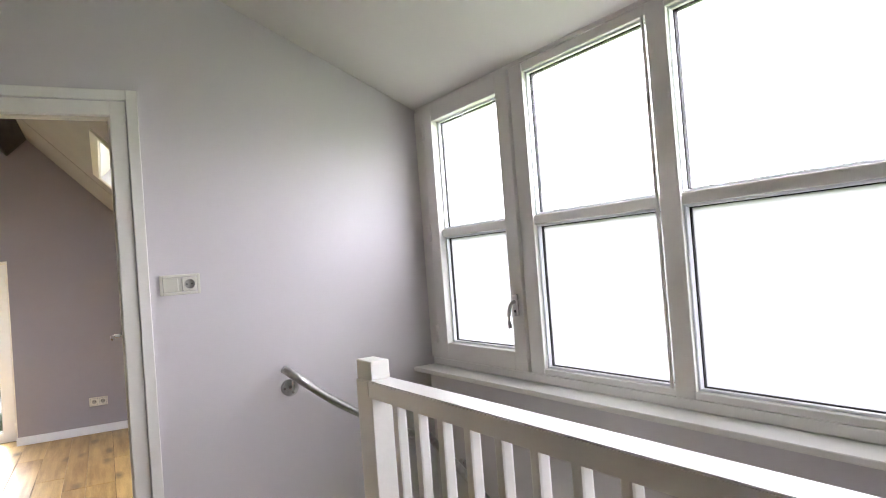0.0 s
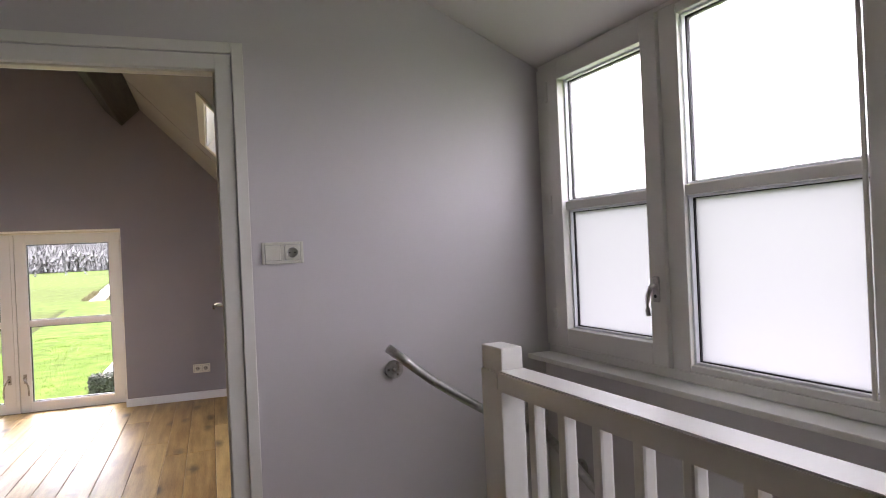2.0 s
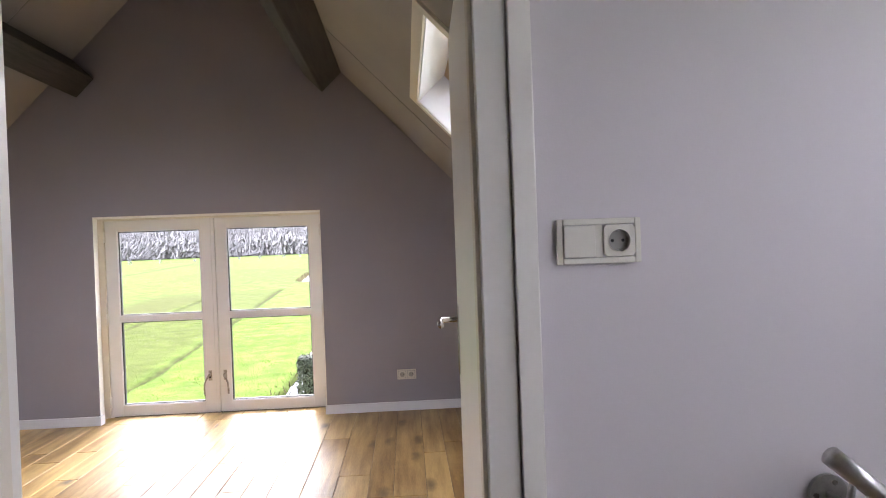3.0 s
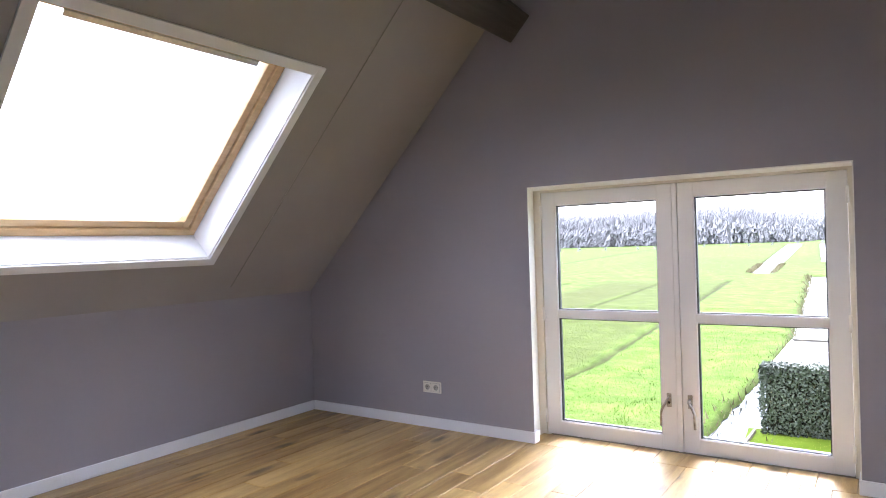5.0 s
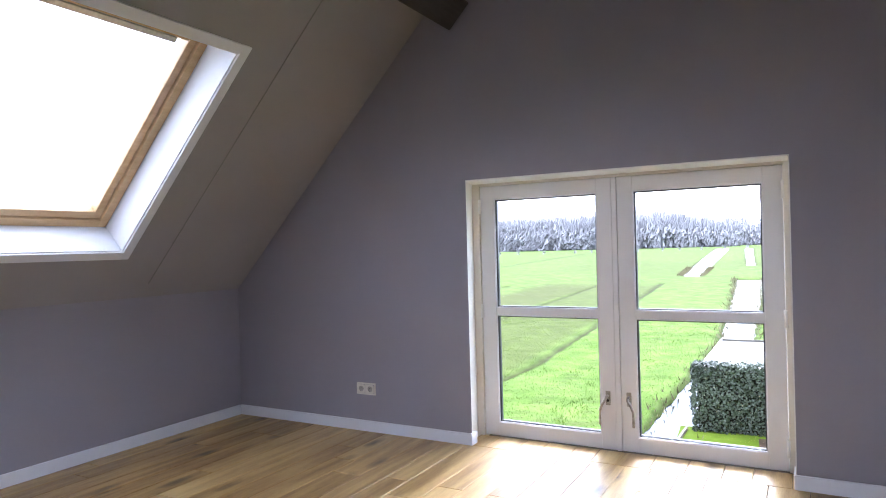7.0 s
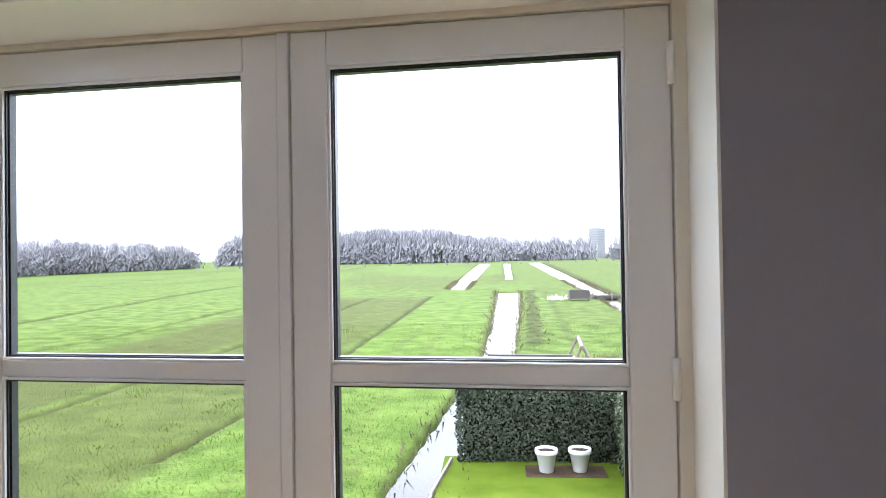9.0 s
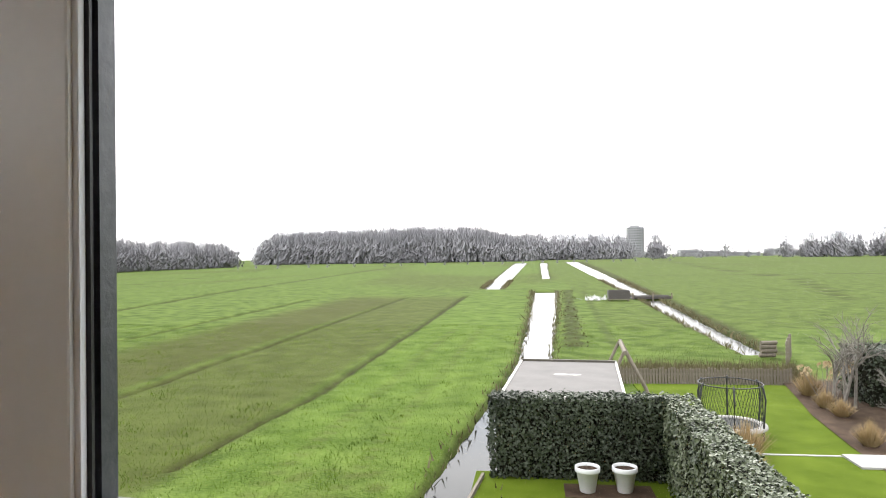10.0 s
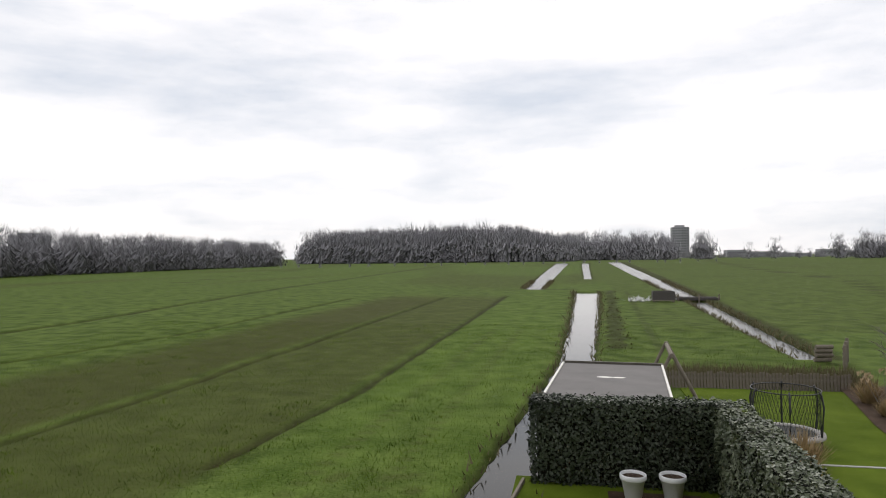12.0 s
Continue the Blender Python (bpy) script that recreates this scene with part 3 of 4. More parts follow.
part("frame", boxes((XW, XW + 0.1, -3.62, -0.02, ZS, ZS + 0.032), (XW, XW + 0.1, -3.62, -0.02, ZT, ZT + 0.05), bevel=0.003), WHITE, dorm, "cream painted head and bottom rail")
for y0, y1 in ((-0.098, -0.004), (-0.818, -0.743), (-1.468, -1.402), (-2.13, -2.064), (-2.87, -2.81), (-3.62, -3.58)):
    part("mullion", boxes((XW + 0.001, XW + 0.099, y0, y1, ZS + 0.032, ZT), bevel=0.003), WHITE, dorm)
for y0, y1, opens in ((-0.743, -0.098, True), (-1.402, -0.818, False), (-2.064, -1.468, False), (-2.81, -2.13, False), (-3.58, -2.87, True)):
    z0, z1, gy0, gy1 = (ZS + 0.032, ZT - 0.002, y0, y1) if opens else (0.908, 2.007, y0, y1)
    if not opens:
        part("bottom_rail", boxes((XW + 0.004, XW + 0.07, y0 + 0.0005, y1 - 0.0005, ZS + 0.0325, 0.9075), bevel=0.003), WHITE, dorm)
        part("top_rail", boxes((XW + 0.004, XW + 0.07, y0 + 0.0005, y1 - 0.0005, 2.0075, ZT - 0.0005), bevel=0.003), WHITE, dorm)
        part("post_bead", boxes((XW - 0.006, XW + 0.0005, y0 + 0.0005, y0 + 0.012, 0.91, 2.005), (XW - 0.006, XW + 0.0005, y1 - 0.012, y1 - 0.0005, 0.91, 2.005), bevel=0.002), WHITE, dorm, "slim moulded bead along the posts")
    holder = dorm
    if opens:
        holder = part("casement", yz_ring(y0 + 0.003, y1 - 0.003, z0 + 0.003, z1, 0.074, XW - 0.012, XW + 0.05, 0.004), WHITE, dorm, "cream painted side-hung casement")
        gy0, gy1, z0, z1 = y0 + 0.077, y1 - 0.077, z0 + 0.077, z1 - 0.074
        if y1 > -0.1:
            hp = part("handle_plate", boxes((XW - 0.022, XW - 0.013, y0 + 0.026, y0 + 0.056, 1.10, 1.185), bevel=0.006), STEEL, holder, "brushed metal handle rose")
            part("lever", tube([(XW - 0.015, y0 + 0.041, 1.155), (XW - 0.032, y0 + 0.041, 1.155), (XW - 0.037, y0 + 0.047, 1.148), (XW - 0.038, y0 + 0.056, 1.130), (XW - 0.038, y0 + 0.063, 1.105), (XW - 0.038, y0 + 0.063, 1.075), (XW - 0.037, y0 + 0.06, 1.055)], 0.008, 10), STEEL, hp, "curved metal lever handle", True)
            part("keyhole_rose", rods(((XW - 0.024, y0 + 0.041, 1.120), (XW - 0.02, y0 + 0.041, 1.120), 0.006)), BLACK, hp)
            for hz in (1.0, 1.465, 1.93):
                part("hinge", rods(((XW - 0.012, y1 + 0.001, hz - 0.04), (XW - 0.012, y1 + 0.001, hz + 0.04), 0.009)), WHITE, holder, "cream painted hinge", True)
    part("glazing_bar", boxes((XW + 0.005, XW + 0.06, gy0, gy1, 1.439, 1.473), bevel=0.004), WHITE, holder)
    for a, b in ((z0, 1.439), (1.473, z1)):
        part("glazing_bead", yz_ring(gy0, gy1, a, b, 0.008, XW + 0.02, XW + 0.036, 0.002), BRIGHT, holder, "white glazing bead")
        part("gasket", yz_ring(gy0 + 0.003, gy1 - 0.003, a + 0.003, b - 0.003, 0.008, XW + 0.037, XW + 0.043), BLACK, holder, "black rubber gasket")
        part("spacer", yz_ring(gy0 + 0.003, gy1 - 0.003, a + 0.003, b - 0.003, 0.01, XW + 0.05, XW + 0.06), SPACER, holder, "grey metal pane spacer")
        p = part("pane", boxes((XW + 0.044, XW + 0.048, gy0 + 0.002, gy1 - 0.002, a + 0.002, b - 0.002)), FILM if a < 1.2 else FROST, holder, "milky frosted lower pane, dimmed in its tint" if a < 1.2 else "frosted upper pane")
        p.visible_shadow = False
skew += [dorm, structure("window_sill", boxes((2.912, XW + 0.02, -3.62, -0.008, 0.833, 0.853), bevel=0.004), WHITE, "cream painted deep window sill", "window sill")]

# ---- balustrade and handrails ----
bal = base("balustrade", "off-white painted landing balustrade with slim square balusters", "balustrade", at=(2.262, -1.088, 0), turn=4.1)
newel = part("newel_post", boxes((-0.008, 0.05, -0.092, 0, -0.25, 1.031), bevel=0.003), WHITE, bal, "square newel post")
part("newel_head", boxes((-0.004, 0.05, -0.092, 0, 1.0315, 1.085), bevel=0.004), WHITE, newel, "square block on the newel post")
rail = prism([(-0.016, 0.993), (0.052, 0.993), (0.052, 1.037), (-0.016, 1.037)], -3.4, -0.0925)
add_box(rail, -0.016, -0.0085, -0.092, -0.03, 0.993, 1.037)
bmesh.ops.bevel(rail, geom=rail.edges[:], offset=0.003, segments=2, affect="EDGES")
part("handrail", rail, WHITE, bal, "flat painted handrail lapping the newel post")
part("bottom_rail", boxes((-0.002, 0.045, -3.4, -0.0925, 0.06, 0.1), bevel=0.003), WHITE, bal)
for k in range(31):
    y = -0.19 - 0.108 * k
    part("baluster", boxes((0.006, 0.034, y - 0.013, y + 0.013, 0.1005, 0.9925), bevel=0.006), WHITE, bal)


def handrail(points, brackets, into, label):
    rail = base("wall_handrail", label, "handrail", group="stair handrails")
    part("rail", tube(points, 0.0175, 16), STEEL, rail, "brushed steel tube", True)
    for p in brackets:
        p = Vector(p)
        wall = p + Vector(into) * 0.075
        wall.z -= 0.06
        out = Vector(into)
        pl = part("wall_plate", rods((wall, wall - out * 0.008, 0.036), sides=24), STEEL, rail, "round steel wall plate", False)
        part("bracket_arm", tube([wall - out * 0.006, wall - out * 0.045, wall - out * 0.066 + Vector((0, 0, 0.012)), p - Vector((0, 0, 0.012))], 0.0065, 8), STEEL, rail, "bent steel bracket arm", True)
        for k in range(3):
            q = Matrix.Rotation(k * 2.094 + 0.5, 3, Vector(into)) @ Vector((0, 0, 0.024))
            part("screw", rods((wall + q - out * 0.008, wall + q - out * 0.0105, 0.005), sides=8), PEWTER, pl)
    return rail


handrail([(2.296, -0.076, 0.94), (2.393, -0.076, 0.86), (2.46, -0.076, 0.805), (2.537, -0.076, 0.75), (2.63, -0.076, 0.69), (2.72, -0.076, 0.635), (2.80, -0.076, 0.592), (2.885, -0.076, 0.553)], [(2.335, -0.076, 0.906), (2.805, -0.076, 0.59)], (0, 1, 0), "brushed steel stair handrail on the landing wall")
skew.append(handrail([(2.925, -0.07, 0.545), (2.925, -0.2, 0.50), (2.925, -0.45, 0.40), (2.925, -0.8, 0.205), (2.925, -1.3, -0.1), (2.925, -1.9, -0.47)], [(2.925, -0.24, 0.485), (2.925, -1.5, -0.225)], (1, 0, 0), "brushed steel stair handrail under the dormer window"))
ASKEW = Matrix.Translation((3.015, 0.007, 0)) @ Matrix.Rotation(radians(4.1), 4, "Z") @ Matrix.Translation((-3.015, 0, 0))
for ob in skew:
    ob.matrix_basis = ASKEW @ ob.matrix_basis


# ---- switches and sockets ----
def socket_insert(parent, cx, cz, w):
    """A square insert whose round cup goes back into the wall."""
    bm = bmesh.new()
    sides = 32

    def ring(r, y, square=False):
        row = []
        for k in range(sides):
            a = 2 * math.pi * (k + 0.5) / sides
            c, q = math.cos(a), math.sin(a)
            m = r / max(abs(c), abs(q)) if square else r
            row.append(bm.verts.new((cx + m * c, y, cz + m * q)))
        return row
    rows = [ring(w, -0.009, True), ring(w - 0.0005, -0.0122, True), ring(w - 0.0015, -0.0128, True), ring(0.0208, -0.0128), ring(0.0203, -0.0138), ring(0.0194, -0.0138), ring(0.0192, -0.0125)]
    for a, b in zip(rows, rows[1:]):
        for k in range(sides):
            bm.faces.new((a[k], a[(k + 1) % sides], b[(k + 1) % sides], b[k]))
    bmesh.ops.recalc_face_normals(bm, faces=bm.faces)
    ins = part("socket_insert", bm, PLASTIC, parent, "ivory socket insert with a round opening")
    cup = lathe([(0.0191, -0.0126), (0.0188, -0.011), (0.0183, -0.0014), (0.0, -0.0012)], 32)
    bmesh.ops.transform(cup, matrix=Matrix.Translation((cx, 0, cz)) @ Matrix.Rotation(radians(-90), 4, "X"), verts=cup.verts)
    part("cup", cup, CUP_SHADED, ins, "round ivory socket cup with its shade in the colour")
    for s in (-1, 1):
        part("pin_hole", rods(((cx + s * 0.0095, -0.0011, cz), (cx + s * 0.0095, -0.0018, cz), 0.003), sides=10), BLACK, ins)
        part("earth_clip", boxes((cx - 0.002, cx + 0.002, -0.011, -0.0015, cz + s * 0.0172 - 0.001, cz + s * 0.0172 + 0.001)), STEEL, ins)


def wall_plate(name, label, category, at, turn, kinds, group=""):
    th = base(name, label, category, at=at, turn=turn, group=group)
    bm = ring_frame(-0.0755, 0.0755, -0.04, 0.04, 0.011, -0.009, -0.0003, 0.0025)
    add_box(bm, -0.0062, 0.0062, -0.009, -0.0004, -0.029, 0.029)
    part("plate", bm, PLASTIC, th, "ivory plastic cover frame")
    for cx, k in zip((-0.0353, 0.0353), kinds):
        if k == "socket":
            socket_insert(th, cx, 0.0, 0.0282)
        else:
            part("rocker", boxes((cx - 0.0282, cx + 0.0282, -0.0135, -0.001, -0.0282, 0.0282), bevel=0.002), PLASTIC, th, "ivory light switch rocker")
    return th


wall_plate("light_switch", "ivory light switch and socket in one plate on the landing wall", "light switch", (1.931, 0.0, 1.318), 0, ("rocker", "socket"))
wall_plate("wall_socket", "ivory double wall socket low on the gable wall", "socket", (1.558, G, 0.288), 0, ("socket", "socket"), "gable wall sockets")
wall_plate("wall_socket", "ivory double wall socket low on the gable wall", "socket", (-1.612, G, 0.284), 0, ("socket", "socket"), "gable wall sockets")

# ---- land outside, turned a little against the house ----
INDOORS = set(scene.objects)
LAND = -2.95
rng = random.Random(4)


def lerp_path(path, y):
    """Centre and half width of a ditch at y, or None outside its length."""
    for (ya, xa, wa), (yb, xb, wb) in zip(path, path[1:]):
        if ya <= y <= yb:
            k = (y - ya) / (yb - ya)
            return xa + k * (xb - xa), wa + k * (wb - wa)
    return None


DITCHES = [
    [(4.0, -1.8, 0.45), (11.0, -1.15, 0.45), (14.9, -0.78, 0.44), (20.4, -0.32, 0.36), (29.4, 0.55, 0.42), (50, 1.2, 0.66), (78.5, 1.9, 1.02)],
    [(84, -4.35, 0.85), (200, -5.0, 1.5), (366, -5.6, 2.2)],
    [(30.9, 9.25, 0.28), (40, 9.6, 0.36), (58.3, 10.45, 0.46), (63.6, 10.75, 0.5)],
    [(65.4, 10.85, 0.62), (120, 12.9, 1.0), (397, 23.1, 2.4)],
    [(118, 2.8, 0.22), (200, 3.9, 0.4), (355, 6.3, 0.9)],
]
FURROWS = [
    [(15.5, -6.45, 0.1), (23, -5.85, 0.11), (45, -6.0, 0.15), (70.3, -6.3, 0.22)],
    [(8, -12.0, 0.09), (25, -11.6, 0.12), (68.5, -12.1, 0.22)],
    [(20, -22.6, 0.14), (34, -20.2, 0.17), (66, -21.2, 0.26)],
    [(25, -30.8, 0.3), (42, -31.2, 0.32), (83, -38, 0.4), (180, -48, 0.6), (520, -81, 1.5)],
    [(60, 26, 0.3), (110, 40, 0.45), (178, 46.5, 0.6), (540, 98, 1.8)],
    [(100, -66, 0.4), (162, -79, 0.6), (420, -150, 1.4)],
]
CROSS = [(119.5, -75, -37, 0.5), (83.2, -5, 0.3, 0.5), (130, 22, 90, 0.5), (215, -160, -60, 0.9), (260, 30, 190, 1.2)]  # y, x from, x to, half width


def smooth(a, b, v):
    k = min(1, max(0, (v - a) / (b - a)))
    return k * k * (3 - 2 * k)


def land_at(x, y):
    """Height, soil, dry and lush at a place."""
    wob = noise.noise((x * 0.9, y * 0.9, 0)) * 0.09 + noise.noise((x * 3.1, y * 2.3, 5)) * 0.05
    far = 1 + y / 60
    z = LAND + 0.05 * noise.noise((x * 0.35, y * 0.2, 9)) + 0.02 * noise.noise((x * 2.2, y * 2.2, 3))
    soil = 0.0
    for d in DITCHES:
        c = lerp_path(d, y)
        if c:
            off = abs(x - c[0]) + wob * far
            k = 1 - smooth(c[1], c[1] + 0.24 * far, off)
            z -= 0.36 * k
            soil = max(soil, 0.85 * (1 - smooth(c[1] + 0.12 * far, c[1] + 0.34 * far, off)))
            if d is DITCHES[2] or d is DITCHES[3]:
                soil = max(soil, 0.95 * smooth(0, 0.2, x - c[0] - c[1]) * (1 - smooth(0.45 * far, 0.85 * far, x - c[0] - c[1] + 2 * wob)))
    for f in FURROWS:
        c = lerp_path(f, y)
        if c:
            off = abs(x - c[0] + wob * 0.6 * far)
            k = 1 - smooth(c[1] * 0.5, c[1] * 1.9, off)
            z -= 0.1 * k * far ** 0.5
            soil = max(soil, k)
    for cy, xa, xb, w in CROSS:
        if xa < x < xb:
            k = 1 - smooth(w * 0.4, w * 1.6, abs(y - cy + wob * 4))
            soil = max(soil, 0.9 * k)
    # heap of clods along the ditch, wheel tracks beside it
    if 33 < y < 80:
        cx = 2.3 + (y - 33) * 0.045
        soil = max(soil, 0.9 * (1 - smooth(0.2, 0.62, abs(x - cx + 3 * wob))))
        z += 0.12 * (1 - smooth(0.1, 0.6, abs(x - cx + wob))) * (0.6 + noise.noise((x * 3, y * 2, 1)))
        soil = max(soil, 0.4 * (1 - smooth(0.1, 0.35, abs(x - cx - 1.7 + wob))))
    dry = 0.0
    if y < 75:
        edge = 1.0 * noise.noise((x * 0.2, y * 0.06, 4))
        dry = smooth(-12.4, -11.6, x + 0.2 * edge) * (1 - smooth(-6.6, -5.9, x + 0.1 * edge)) * 0.75
        dry = max(dry, smooth(-19.5, -16.5, x + edge) * (1 - smooth(-12.6, -11.8, x)))
        dry *= 1 - smooth(62, 75, y)
    else:
        dry = 0.5 * smooth(0.05, 0.4, noise.noise((x * 0.05, y * 0.012, 2)))
    if y > 40 and x > 5:
        dry = max(dry, 0.25)
    lush = smooth(-6.0, -5.2, x) * (1 - smooth(-1.2, 0.2, x)) * (1 - smooth(30, 70, y) * 0.6)
    lush *= 0.75 + 0.5 * noise.noise((x * 1.4, y * 0.22, 7))
    for tx in (-4.3, -2.9):
        c = tx + 0.02 * (y - 12)
        if y < 40:
            lush *= 1 - 0.7 * (1 - smooth(0.1, 0.32, abs(x - c))) * (0.5 + 0.5 * math.sin(y * 11))
            dry = max(dry, 0.5 * (1 - smooth(0.1, 0.3, abs(x - c))) * (0.5 + 0.5 * math.sin(y * 11)))
    if 12.5 < y < 16 and -4 < x < -2:
        lush *= 0.5
        dry = max(dry, 0.7 * smooth(0.0, 0.4, noise.noise((x * 2, y * 2, 8))))
    if x > 3.5 and y < 24.5:
        lush = 1.0
    return z, soil, dry, max(0, lush)


def axis(fine0, fine1, step, low, high, grow):
    xs = list(np.arange(fine0, fine1, step))
    v, s = fine1, step
    while v < high:
        xs.append(v)
        s *= grow
        v += s
    xs.append(high)
    v, s = fine0, step
    while v > low:
        s *= grow
        v -= s
        xs.insert(0, max(v, low))
    return xs


def ground():
    xs = axis(-36, 13, 0.13, -2600, 2600, 1.1)
    ys = [-2600, -600, -150, -50, -20, -8, 0, 4.0]
    while ys[-1] < 3400:
        ys.append(ys[-1] + max(0.14, 0.009 * (ys[-1] - 4) ** 1.08 * (1 if ys[-1] < 500 else 6)))
    verts, soil, dry, lush = [], [], [], []
    for y in ys:
        for x in xs:
            z, s, d, g = land_at(x, y)
            verts.append((x, y, z))
            soil.append(s), dry.append(d), lush.append(g)
    nx = len(xs)
    faces = [(j * nx + i, j * nx + i + 1, (j + 1) * nx + i + 1, (j + 1) * nx + i) for j in range(len(ys) - 1) for i in range(nx - 1)]
    me = bpy.data.meshes.new("ground")
    me.from_pydata(verts, [], faces)
    for nm, vals in (("soil", soil), ("dry", dry), ("lush", lush)):
        me.attributes.new(nm, "FLOAT", "POINT").data.foreach_set("value", vals)
    me.polygons.foreach_set("use_smooth", [True] * len(me.polygons))
    me.materials.append(GRASS)
    return tagged(new("ground", me), "wide flat green winter pasture with furrows and ditches", "field", kind="structure")


ground()
waters = (bmesh.new(), bmesh.new())
for d in DITCHES:
    bm = waters[0 if d is DITCHES[0] else 1]
    for (ya, xa, wa), (yb, xb, wb) in zip(d, d[1:]):
        fa, fb = 0.3 + ya / 120, 0.3 + yb / 120
        bm.faces.new([bm.verts.new((x, y, LAND - 0.15)) for x, y in ((xa - wa - fa, ya), (xa + wa + fa, ya), (xb + wb + fb, yb), (xb - wb - fb, yb))])
structure("water", waters[0], WATER, "still bright ditch water reflecting the sky", "water")
structure("water_far", waters[1], WATER_FAR, "wind-rippled bright water in far ditches", "water")


def scatter_mesh(name, mat, label, category, blades, kind="stuff", parent=None):
    """Many small triangles given as (root, tip, half width vector)."""
    verts, faces = [], []
    for a, b, w in blades:
        k = len(verts)
        verts += [a - w, a + w, b]
        faces.append((k, k + 1, k + 2))
    me = bpy.data.meshes.new(name)
    me.from_pydata(verts, [], faces)
    me.materials.append(mat)
    ob = new(name, me)
    if parent:
        ob.parent = parent
        if label:
            ob["label"] = label
        return ob
    return tagged(ob, label, category, kind=kind)


def blade(x, y, z, h, r):
    an = r.uniform(0, 6.283)
    return Vector((x, y, z - 0.01)), Vector((x + r.gauss(0, h * 0.45), y + r.gauss(0, h * 0.45), z + h * r.uniform(0.6, 1.2))), Vector((math.cos(an), math.sin(an), 0)) * h * 0.13


bl = []
for _ in range(170000):
    y = 8.5 + 34 * rng.random() ** 1.5
    x = rng.uniform(-16 - y * 0.25, 9)
    z, s, d, g = land_at(x, y)
    if s < 0.35 and not (x > 3.3 and y < 26) and not (-0.6 < x < 4 and y < 16.5):
        bl.append(blade(x, y, z, rng.uniform(0.028, 0.06) * (1.5 if noise.noise((x * 0.8, y * 0.8, 2)) > 0.3 else 1), rng))
scatter_mesh("grass", BLADES, "short uneven pasture grass tufts", "grass", bl)
bl = []
for k in range(5200):
    d = rng.choice(DITCHES[:4])
    y = d[0][0] + (min(d[-1][0], 110) - d[0][0]) * rng.random()
    c = lerp_path(d, y)
    s = rng.choice((-1, 1))
    x = c[0] + s * (c[1] + rng.uniform(0.05, 0.4) * (1 + y / 80))
    bl.append(blade(x, y, LAND - 0.06, rng.uniform(0.08, 0.22) * (1 + y / 90), rng))
scatter_mesh("bank_grass", REED, "rough dry grass along the ditch banks", "grass", bl)
bl = []
for k in range(1500):
    y = rng.uniform(33, 80)
    x = 2.3 + (y - 33) * 0.045 + rng.gauss(0, 0.26)
    h = rng.uniform(0.03, 0.1)
    an = rng.uniform(0, 6.283)
    bl.append((Vector((x, y, LAND - 0.02)), Vector((x + rng.gauss(0, 0.06), y + rng.gauss(0, 0.06), LAND + h)), Vector((math.cos(an), math.sin(an), 0)) * h * 0.7))
scatter_mesh("clods", SOIL, "heaped dark clods of dredged soil", "soil", bl)

# garden: lawn, plant bed, paving
structure("lawn", boxes((3.5, 8.2, 4.45, 24.4, LAND - 0.1, LAND + 0.07), (-0.55, 3.5, 4.45, 15.9, LAND - 0.1, LAND + 0.066)), LAWN, "short bright garden lawn", "lawn")
bm = bmesh.new()
vs = [bm.verts.new((x, y, LAND + 0.085)) for x, y in ((8.0, 25.2), (7.5, 22.6), (7.1, 20.6), (6.8, 18.0), (6.5, 14.0), (14, 14), (14, 25.8))]
bm.faces.new(vs)
structure("plant_bed", bm, SOIL, "dark bare plant bed with dry grasses", "plant bed")
pav = base("garden_path", "grey slab garden path across the lawn", "path", kind="structure")
for k in range(4):
    part("slab", boxes((6.35 + 0.82 * k, 7.15 + 0.82 * k, 16.6, 17.4, LAND + 0.02, LAND + 0.11), bevel=0.01), STONE, pav)
part("edging_strip", boxes((3.9, 6.33, 17.32, 17.39, LAND, LAND + 0.085), bevel=0.005), STONE, pav, "narrow stone lawn edging")
edge = base("timber_edging", "weathered timber edging boards along the ditch", "edging")
for y0, x0, x1 in ((13.6, -0.62, -0.40), (11.6, -0.72, -0.60), (9.6, -0.86, -0.71), (7.6, -1.0, -0.85)):
    part("board", boxes((-0.025, 0.025, 0, 2.0, LAND - 0.3, LAND + 0.14), bevel=0.006, m=pose(x0, y0, 0, 0, 0, -math.degrees(math.atan2(x1 - x0, 2)))), TIMBER, edge)


